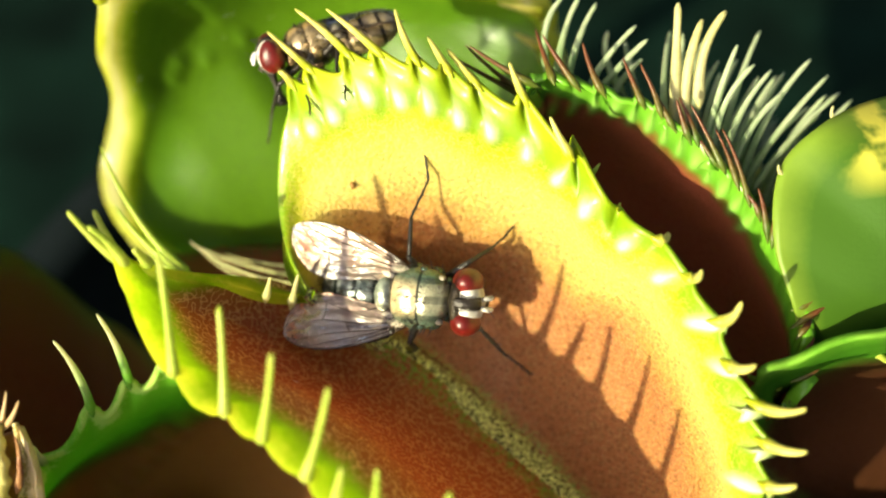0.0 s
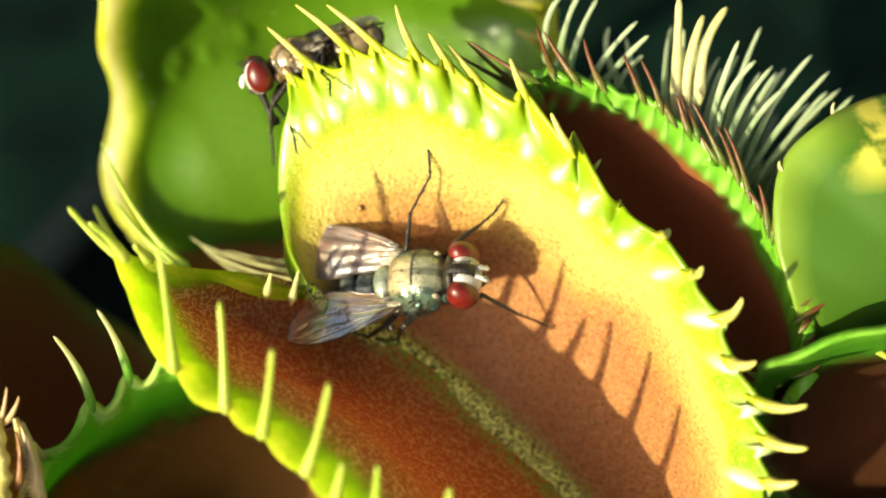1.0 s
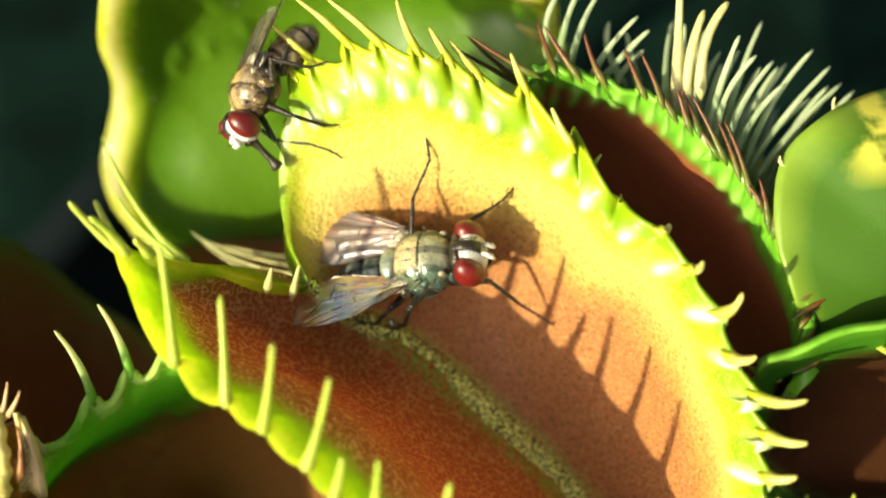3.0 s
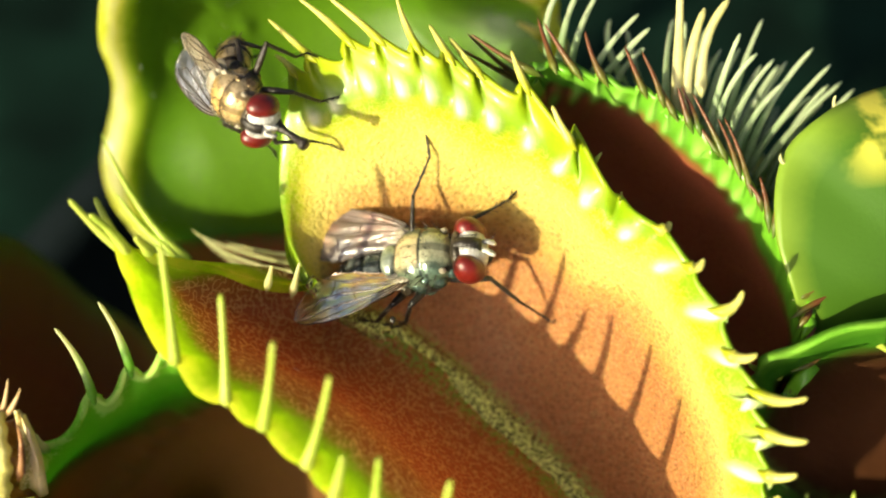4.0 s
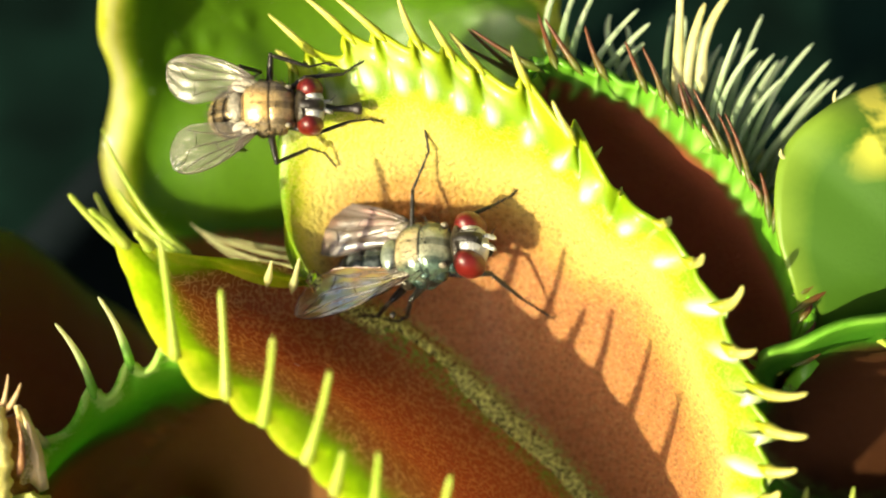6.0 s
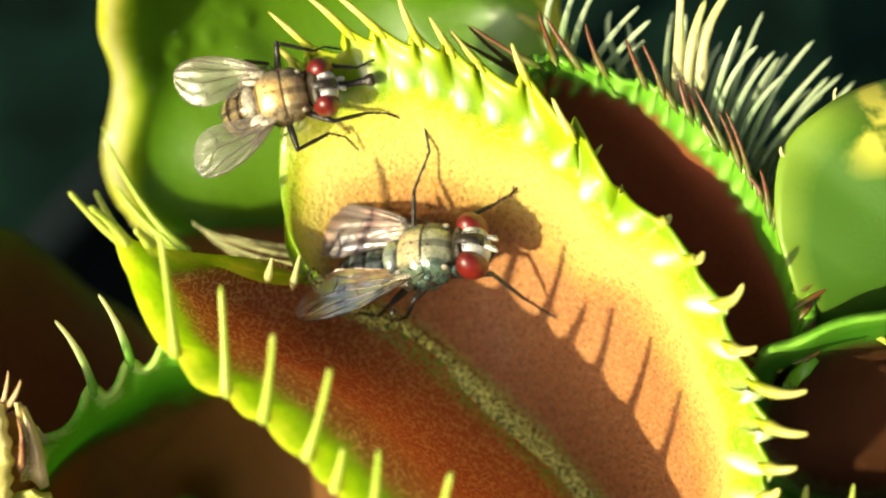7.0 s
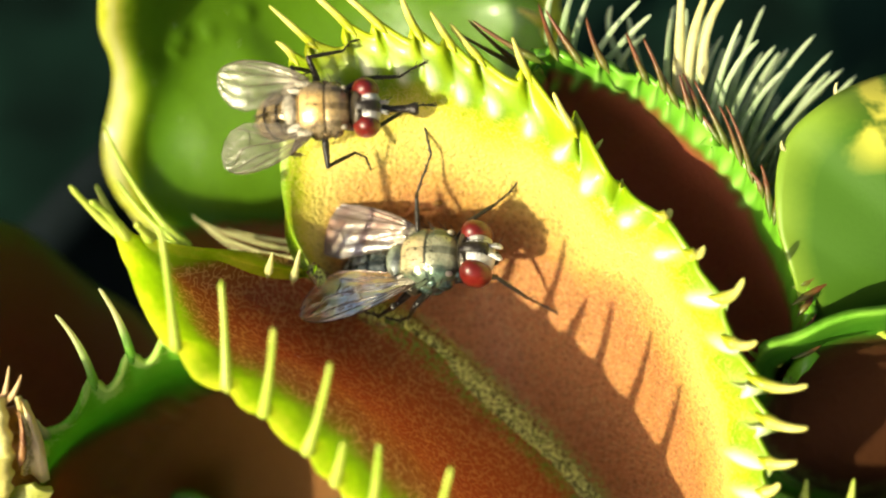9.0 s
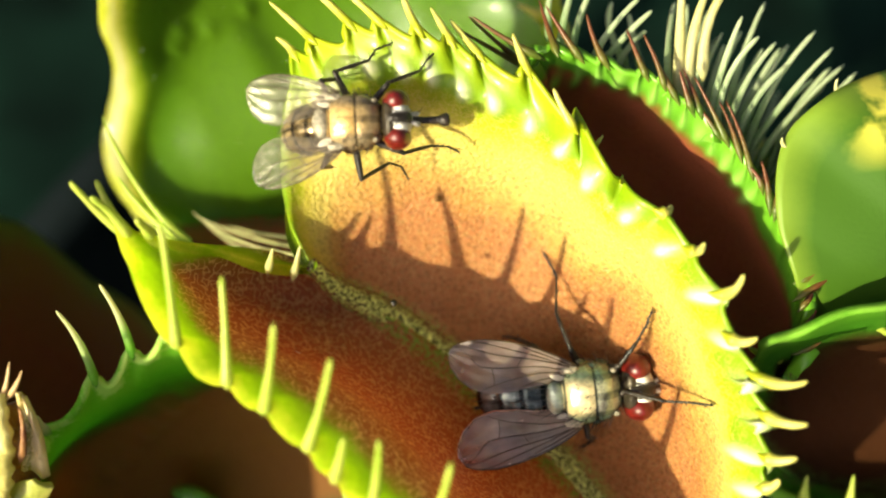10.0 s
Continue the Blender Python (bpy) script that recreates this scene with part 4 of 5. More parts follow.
WING_TRAIL = (-0.25, -0.80, -1.15, -1.42, -1.92, -2.42, -2.46, -2.10, -1.62, -1.22, -0.86)


def wing_point(s, r, side, length):
    """s along the wing, r from the leading (0) to the trailing edge (1)."""
    lead, trail = np.interp(s, WING_S, WING_LEAD), np.interp(s, WING_S, WING_TRAIL)
    y = lead + (trail - lead) * r
    # creased like a fan between the veins, a little cupped
    z = 0.14 * math.sin(s * 3) + 0.018 * math.sin(r * 25) * min(1.0, 2.5 * s) - 0.30 * r * (1 - s) - 0.10 * r * r + 0.05 * math.sin(9 * s + 4 * r)
    return (-length * s, side * y, z)


def wing(fly, side, hinge, spread, pitch, length, drop, film):
    ns, nr = 40, 33
    rot = Euler((radians(pitch) * side, radians(-drop), -side * radians(spread))).to_matrix()
    place = lambda s, r, up=0.0: np.array(rot @ Vector(wing_point(s, r, side, length))) + np.array(hinge) + np.array([0, 0, up])
    top = [place(math.sin(math.pi / 2 * i / (ns - 1)), j / (nr - 1)) for i in range(ns) for j in range(nr)]
    low = [p - np.array([0, 0, 0.02]) for p in top]
    q = ns * nr
    f = []
    for i in range(ns - 1):
        for j in range(nr - 1):
            a = (i * nr + j, (i + 1) * nr + j, (i + 1) * nr + j + 1, i * nr + j + 1)
            f += [a, tuple(q + k for k in a[::-1])]
    rim = [i * nr for i in range(ns)] + [(ns - 1) * nr + j for j in range(1, nr)] + [i * nr + nr - 1 for i in range(ns - 2, -1, -1)] + [j for j in range(nr - 2, 0, -1)]
    for k, a in enumerate(rim):
        b = rim[(k + 1) % len(rim)]
        f.append((a, b, q + b, q + a))
    ob = bit("wing", np.array(top + low), f, film, fly, "clear smoky wing with brown veins", hinge)

    # veins stand a little proud of the film: stations along the wing and across it
    def vein(stations, r0, r1):
        pth = spline([(s, r, 0) for s, r in stations], 18)
        v, f = tube([place(s, r, 0.015) for s, r, _ in pth], np.linspace(r0, r1, 18), 5)[:2]
        bit("vein", v, f, vein_brown, ob, "", hinge).location = (0, 0, 0)

    vein([(0.0, 0.0), (0.3, 0.0), (0.7, 0.0), (0.97, 0.0)], 0.060, 0.030)
    vein([(0.02, 0.12), (0.2, 0.10), (0.4, 0.06), (0.52, 0.0)], 0.050, 0.026)
    vein([(0.05, 0.22), (0.3, 0.18), (0.6, 0.12), (0.86, 0.02)], 0.042, 0.022)
    vein([(0.10, 0.24), (0.4, 0.27), (0.7, 0.25), (0.965, 0.12)], 0.042, 0.022)
    vein([(0.06, 0.40), (0.4, 0.46), (0.68, 0.52), (0.76, 0.49), (0.93, 0.22)], 0.042, 0.020)
    vein([(0.06, 0.52), (0.3, 0.64), (0.55, 0.80), (0.66, 0.97)], 0.040, 0.018)
    vein([(0.05, 0.68), (0.2, 0.80), (0.40, 0.97)], 0.034, 0.016)
    vein([(0.43, 0.27), (0.44, 0.36), (0.45, 0.47)], 0.026, 0.026)
    vein([(0.64, 0.51), (0.60, 0.66), (0.575, 0.83)], 0.024, 0.024)
    vein([(0.14, 0.01), (0.145, 0.06), (0.15, 0.11)], 0.026, 0.026)
    return ob


def leg(fly, points, side_hairs=8, r=0.12):
    """Hip, knee, ankle, tip: thigh, shin and jointed foot in one stiff piece, hinged at the hip."""
    pts = [np.array(p, float) for p in points]
    pieces = []
    rad = [(r * 1.6, r * 1.2), (r * 0.90, r * 0.75)] + [(r * 0.58, r * 0.46)] * (len(pts) - 3)
    for i, ((a, b), (r0, r1)) in enumerate(zip(zip(pts, pts[1:]), rad)):
        t = np.linspace(0, 1, 16 if i > 1 else 9)
        bow = 1 + 0.25 * np.sin(t * math.pi)
        if i > 1:
            # foot joints
            bow = 0.8 + 0.35 * np.abs(np.sin(t * math.pi * 2.5))
        pieces.append(tube([a + (b - a) * k for k in t], (r0 + (r1 - r0) * t) * bow, 7)[:2])
        pieces.append(ball((r1, r1, r1), b, 8, 6))
    rr = random.Random(int(abs(pts[-1][0]) * 100))
    for a, b in zip(pts[1:], pts[2:]):
        for k in range(side_hairs):
            s = (k + 0.6) / side_hairs
            o = a + (b - a) * s
            d = np.array([rr.uniform(-1, 1), rr.uniform(-1, 1), rr.uniform(-1, 1)])
            d = d / np.linalg.norm(d) * 0.32 + (b - a) / np.linalg.norm(b - a) * 0.25
            pieces.append(tube([o, o + d * 0.5, o + d], (0.025, 0.018, 0.006), 4)[:2])
    d = unit(pts[-1] - pts[-2])
    for s in (1, -1):
        # claws
        pieces.append(tube([pts[-1], pts[-1] + 0.12 * d + np.array([0, 0.06 * s, 0]), pts[-1] + 0.2 * d + np.array([0, 0.07 * s, -0.08])], (0.03, 0.022, 0.008), 4)[:2])
    v, f = join(pieces)
    return bit("leg", v, f, leg_black, fly, "", pts[0])


WAIST = (-1.3, 0, -0.4)
MOUTH = (3.0, 0, -0.6)
WING_ROOT = (-0.45, 1.36, 0.75)


def hair(o, d, size):
    """One stiff bristle from o along d, bent a little backwards."""
    o, d = np.array(o, float), unit(np.array(d, float)) * size
    return tube([o - d * 0.05, o + d * 0.5, o + d + np.array([-0.12 * size, 0, -0.06 * size])], (0.026, 0.018, 0.005), 4)[:2]


def make_fly(label, scale, skins, legs, spread, wing_pitch, wing_length, drop, tuck, proboscis, film):
    thorax_skin, scut_skin, belly, plates = skins
    fly = new("fly")
    tagged(fly, label, "fly", "flies on the flytrap")
    fly.scale = (scale,) * 3

    def chest(p):
        x, y, z = p
        groove = 1 - 0.10 * math.exp(-((x - 0.12) / 0.06) ** 2) - 0.08 * math.exp(-((x + 0.80) / 0.05) ** 2) - 0.05 * math.exp(-((x - 0.72) / 0.05) ** 2)
        return [math.copysign(abs(x) ** 0.85, x), math.copysign(abs(y) ** 0.85, y) * groove, math.copysign(abs(z) ** 0.9, z) * groove]
    v, f = ball((1.65, 1.62, 1.35), (0.25, 0, 0), 40, 36, chest)
    bit("thorax", v, f, thorax_skin, fly, "shiny thorax with a cross groove and faint stripes")
    v, f = ball((1.60, 1.66, 1.05), (0.15, 0, -0.55), 28, 18)
    bit("flank", v, f, flank, fly, "dark bristly flank")
    v, f = ball((0.52, 0.88, 0.42), (-1.52, 0, 0.45), 20, 12)
    bit("scutellum", v, f, scut_skin, fly, "pale shield plate behind the thorax")
    # plates of the flank, with a pale seam of bristles between them
    for s in (1, -1):
        for at, size, skin in (((0.95, 1.22, -0.25), (0.50, 0.42, 0.55), plates), ((-0.05, 1.40, -0.30), (0.42, 0.36, 0.60), plates), ((-0.85, 1.32, -0.45), (0.38, 0.36, 0.50), flank),
                               ((0.45, 1.40, 0.30), (0.30, 0.22, 0.22), plates), ((0.10, 1.10, -1.05), (0.55, 0.45, 0.42), plates), ((1.62, 0.80, -0.45), (0.34, 0.36, 0.45), plates)):
            v, f = ball(size, (at[0], s * at[1], at[2]), 14, 10)
            bit("side_plate", v, f, skin, fly)

    def rings(p):
        x, y, z = p
        g = 1 - 0.06 * max(0.0, math.sin(x * 9.5)) ** 12
        return [x, y * g, z * g]
    v, f = ball((2.2, 1.45, 1.2), (-3.4, 0, -0.5), 36, 40, rings)
    tail = np.array(Euler((0, radians(-tuck), 0)).to_matrix())
    v = (v - np.array(WAIST)) @ tail.T + np.array(WAIST)
    abdomen = bit("abdomen", v, f, belly, fly, "shining abdomen with dark rings", WAIST)
    rr = random.Random(8)
    pieces = []
    for k in range(90):
        th, ph = rr.uniform(-1.7, 1.7), rr.uniform(-0.95, 0.6)
        c = math.sqrt(1 - ph * ph)
        o = np.array([2.2 * ph - 3.4, 1.45 * c * math.sin(th), 1.2 * c * math.cos(th) - 0.5])
        v, f = hair(o, (o - np.array([-2.2, 0, -0.5])) * np.array([0.8, 0.6, 0.6]), rr.uniform(0.25, 0.5))
        pieces.append(((v - np.array(WAIST)) @ tail.T + np.array(WAIST), f))
    bit("bristles", *join(pieces), leg_black, abdomen, "", WAIST).location = (0, 0, 0)
    v, f = ball((0.5, 0.6, 0.6), (2.0, 0, -0.1), 14, 10)
    bit("neck", v, f, flank, fly)
    # head: silver face, dark back, two eyes that reach round its sides
    v, f = ball((0.80, 1.32, 1.12), (2.85, 0, -0.1), 30, 20, lambda p: [p[0] * (1 - 0.15 * abs(p[1])), p[1], p[2]])
    head = bit("head", v, f, face_white, fly, "silvery white face with a dark stripe")
    v, f = ball((0.50, 1.40, 1.10), (2.34, 0, -0.04), 24, 14)
    bit("nape", v, f, flank, head, "dark back of the head")
    for s in (1, -1):
        v, f = ball((0.78, 0.69, 1.04), (2.74, s * 1.04, 0.06), 32, 22, lambda p: [p[0] * (1 - 0.12 * p[2]), p[1], p[2]])
        bit("eye", v, f, eye_red, head, "dark red compound eye")
        pth = [(3.45, s * 0.20, 0.30), (3.72, s * 0.26, 0.18), (3.92, s * 0.30, -0.12), (3.96, s * 0.30, -0.35)]
        feeler = bit("antenna", *tube(pth, (0.10, 0.13, 0.15, 0.09), 8)[:2], face_white, head, "short pale antenna")
        pth = [(3.86, s * 0.30, 0.05), (4.1, s * 0.42, 0.25), (4.3, s * 0.62, 0.32)]
        bit("antenna_bristle", *tube(pth, (0.035, 0.02, 0.006), 5)[:2], leg_black, feeler)
        v, f = ball((0.10, 0.13, 0.16), (3.52, s * 0.24, 0.02), 10, 8)
        bit("socket", v, f, leg_black, head, "dark pit under the antenna")
        pieces = [tube([np.array((3.3 - 0.22 * k, s * (0.35 + 0.03 * k), 0.72 + 0.06 * k)), np.array((3.55 - 0.2 * k, s * 0.3, 1.05)), np.array((3.8 - 0.2 * k, s * 0.16, 1.18))], (0.035, 0.024, 0.008), 4)[:2] for k in range(5)]
        pieces += [hair((3.3 - 0.05 * k, s * (0.55 + 0.08 * k), -0.45 - 0.12 * k), (1, s * 0.3, -0.5), 0.35) for k in range(5)]
        bit("bristles", *join(pieces), leg_black, head)
    pth = [(2.25, 0, 0.98), (2.7, 0, 1.03), (3.2, 0, 0.83), (3.5, 0, 0.42)]
    bit("face_stripe", *tube(spline(pth, 12), np.linspace(0.24, 0.36, 12), 8, 0.4, up=(0, 0.0, 1.0))[:2], leg_black, head, "dark stripe between the eyes")
    v, f = ball((0.30, 0.42, 0.24), (3.42, 0, -0.78), 14, 10)
    bit("mouth_edge", v, f, flank, head, "dark edge of the mouth")
    if proboscis:
        pth = [(3.2, 0, -0.6), (4.0, 0, -0.75), (4.8, 0, -0.9), (5.7, 0, -1.05)]
        radii = np.r_[np.linspace(0.36, 0.20, 6), np.linspace(0.20, 0.24, 5), np.array([0.34, 0.40, 0.34])]
        tongue = bit("proboscis", *tube(spline(pth, 14), radii, 10)[:2], leg_black, fly, "extended dark proboscis", MOUTH)
    wings = []
    # bristles on the thorax and the shield
    rr = random.Random(3)
    pieces = []
    for k in range(150):
        th, ph = rr.uniform(-1.9, 1.9), rr.uniform(-0.95, 0.97)
        c = math.sqrt(1 - ph * ph)
        o = np.array([0.25 + 1.6 * ph, 1.6 * c * math.sin(th), 1.33 * c * math.cos(th)])
        size = rr.uniform(0.22, 0.42) if abs(th) < 0.8 else rr.uniform(0.35, 0.75)
        pieces.append(hair(o * 0.98, o + np.array([-1.3, 0, 0.25]), size))
    for k in range(7):
        y = -0.75 + 0.25 * k
        pieces.append(hair((-1.85, y, 0.62), (-1.0, 0.5 * y, 0.25), 0.75))
    bit("bristles", *join(pieces), leg_black, fly)
    for s in (1, -1):
        v, f = ball((0.50, 0.26, 0.20), (-0.72, s * 1.40, 0.62), 14, 10, lambda p: [p[0], p[1] * (1 + 0.3 * math.sin(5 * p[0])), p[2]])
        bit("wing_base", v, f, pale_plate, fly, "pale wing root")
        for at, size, lean in (((-1.15, 1.30, 0.42), (0.62, 0.46, 0.07), 10), ((-1.40, 1.02, 0.20), (0.66, 0.52, 0.07), 4)):
            v, f = ball(size, (0, 0, 0), 18, 10, lambda p: [p[0], p[1], p[2] + 0.9 * p[0] * p[1]])
            v = v @ np.array(Euler((radians(-s * lean), 0, 0)).to_matrix()).T + np.array([at[0], s * at[1], at[2]])
            bit("wing_flap", v, f, flap_skin, fly, "pale rounded flap behind the wing root")
        v, f = ball((0.20, 0.15, 0.20), (1.5, s * 1.12, 0.5), 12, 8)
        bit("shoulder", v, f, pale_plate, fly, "pale shoulder knob")
        wings.append(wing(fly, s, (WING_ROOT[0], s * WING_ROOT[1], WING_ROOT[2]), spread[0 if s > 0 else 1], wing_pitch[0 if s > 0 else 1], wing_length, drop, film))
    made = [leg(fly, p) for p in legs]
    return fly, made, wings, abdomen, tongue if proboscis else None


LEGS_BOTTLE = [
    [(1.1, 0.9, -0.9), (2.5, 2.0, -0.2), (3.4, 2.9, -1.0), (3.9, 3.6, -1.6), (4.2, 4.2, -1.9)],
    [(1.1, -0.9, -0.9), (3.3, -1.2, -0.6), (5.0, -2.6, -1.4), (6.0, -3.2, -2.0), (6.9, -3.8, -2.4)],
    [(0.0, 1.1, -1.0), (-0.4, 2.4, 0.3), (-0.7, 4.2, -0.6), (-0.2, 6.0, -1.6), (-0.6, 7.2, -2.0)],
    [(0.0, -1.1, -1.0), (-0.3, -2.4, -0.4), (-0.8, -3.0, -2.4), (-1.3, -3.3, -3.0), (-2.0, -3.4, -3.2)],
    [(-1.0, 1.0, -1.0), (-2.2, 2.4, -0.2), (-3.6, 2.8, -1.8), (-4.4, 3.0, -2.2), (-5.0, 3.0, -2.4)],
    [(-1.0, -1.0, -1.0), (-1.6, -2.3, -0.6), (-2.6, -2.7, -2.3), (-3.2, -2.6, -2.8), (-3.8, -2.5, -3.0)],
]
bottle_fly, bottle_legs, bottle_wings, bottle_tail, no_tongue = make_fly("bronze-green fly with red eyes standing on the open trap", 1.03, (thorax_green, scut_green, belly_blue, side_teal), LEGS_BOTTLE, (21, 18), (6, 5), 6.4, 0, 10, False, film_smoky)
LEGS_GOLD = [
    [(1.1, 0.9, -0.9), (2.6, 1.9, -0.3), (4.6, 2.2, -1.2), (5.3, 2.8, -1.6), (6.0, 3.2, -1.9)],
    [(1.1, -0.9, -0.9), (3.0, -1.6, -0.4), (5.0, -0.9, -1.3), (6.2, -0.8, -1.7), (7.0, -1.0, -2.0)],
    [(0.2, 1.1, -1.0), (0.2, 3.2, -0.2), (2.4, 2.9, -1.0), (3.2, 3.3, -1.5), (4.4, 3.2, -1.9)],
    [(0.2, -1.1, -1.0), (0.1, -3.0, -0.2), (2.4, -2.8, -1.2), (3.4, -3.4, -1.7), (4.0, -4.4, -2.1)],
    [(-1.0, 1.0, -1.0), (-1.4, 2.5, -0.2), (-0.6, 3.0, -1.6), (-1.2, 3.2, -2.2), (-2.0, 3.2, -2.4)],
    [(-1.0, -1.0, -1.0), (-1.8, -2.2, -0.4), (-2.8, -2.6, -2.0), (-3.5, -2.6, -2.4), (-4.2, -2.6, -2.6)],
]
gold_fly, gold_legs, gold_wings, gold_tail, gold_tongue = make_fly("golden fly with red eyes and its proboscis out", 0.86, (thorax_gold, pale_plate, belly_gold, side_bronze), LEGS_GOLD, (22, 32), (4, 4), 5.3, 6, 0, True, film_clear)

# ---------------------------------------------------------------- debris on the lobes
flake = new("debris_flake")
flake.location = W((-7.73, -6.22, -3.55))
tagged(flake, "pale dry fibre lying on the shaded lobe", "debris")
for a, m, b in (((-0.28, 0.02, 0.02), (0.0, 0.12, 0.05), (0.22, 0.0, 0.02)), ((0.02, -0.2, 0.02), (0.1, -0.14, 0.04), (0.2, -0.17, 0.02))):
    o = np.array((-7.73, -6.22, -3.55))
    v, f, run = tube(spline([o + np.array(a), o + np.array(m), o + np.array(b)], 8), 0.022 + 0.012 * np.sin(np.arange(8)), 6)
    mesh_object("fibre", to_world(v), f, dew, flake)
rd = random.Random(4)
pieces = []
for k in range(16):
    row, col = rd.randint(50, 130), rd.randint(8, 44)
    q = np.array(lower.data.vertices[row * 60 + col].co) + np.array(root_place(lower))
    r0 = 0.001 * rd.choice((0.022, 0.028, 0.036))
    pieces.append(ball((r0, r0, r0), q, 7, 5))
tagged(mesh_object("dust_specks", *join(pieces), dew), "few pale dust specks on the shaded lobe", "dust", kind="stuff")
crumb = new("debris_crumb")
crumb.location = W((-2.55, -3.48, -1.92))
tagged(crumb, "dark crumb lying on the netted midrib", "debris")
v, f = ball((0.16, 0.2, 0.14), (-2.55, -3.48, -1.92), 9, 7, lambda p: [p[0] * (1 + 0.3 * p[1]), p[1], p[2] * (1 - 0.3 * p[0])])
mesh_object("grain", to_world(v), f, leg_black, crumb)

# ---------------------------------------------------------------- mite
mite = new("mite")
tagged(mite, "tiny dark brown mite walking on the lobe", "mite")
v, f = ball((0.20, 0.17, 0.15), (0, 0, 0.15), 16, 12)
bit("body", v, f, plain("mite_shell", (0.20, 0.10, 0.02), (0.34, 0.18, 0.05), 3000, 0.25), mite)
for s in (1, -1):
    for x in (0.1, 0.03, -0.04, -0.1):
        bit("leg", *tube([(x, s * 0.12, 0.1), (x * 1.3, s * 0.2, 0.11), (x * 1.6, s * 0.23, 0.0)], (0.014, 0.012, 0.007), 5)[:2], leg_black, mite)


def stance(centre, ahead, up):
    """The pose of a body at centre that points along ahead with its back along up, all in millimetres round the trap."""
    x = turn(ahead).normalized()
    z = turn(up)
    z = (z - x * z.dot(x)).normalized()
    y = z.cross(x)
    m = Matrix((x, y, z)).transposed().to_4x4()
    m.translation = W(centre)
    return m


def step(part, hip, tip, rows, marks):
    """Keys a leg so that it keeps pointing at the spots where its foot stands while the body moves."""
    hip, rest = Vector(hip) * 0.001, (Vector(tip) - Vector(hip)) * 0.001
    scale = part.parent.scale[0]
    keys = []
    for t, m in rows:
        late = [k for k in marks if k[0] >= t - 1e-6] or [marks[-1]]
        soon = [k for k in marks if k[0] <= t + 1e-6] or [marks[0]]
        a, b = soon[-1], late[0]
        f = 0 if b[0] - a[0] < 1e-6 else (t - a[0]) / (b[0] - a[0])
        spot = W(a[1]).lerp(W(b[1]), f)
        aim = (m.inverted() @ spot) / scale - hip
        keys.append((t, Matrix.LocRotScale(hip, rest.rotation_difference(aim), None)))
    walk(part, keys)


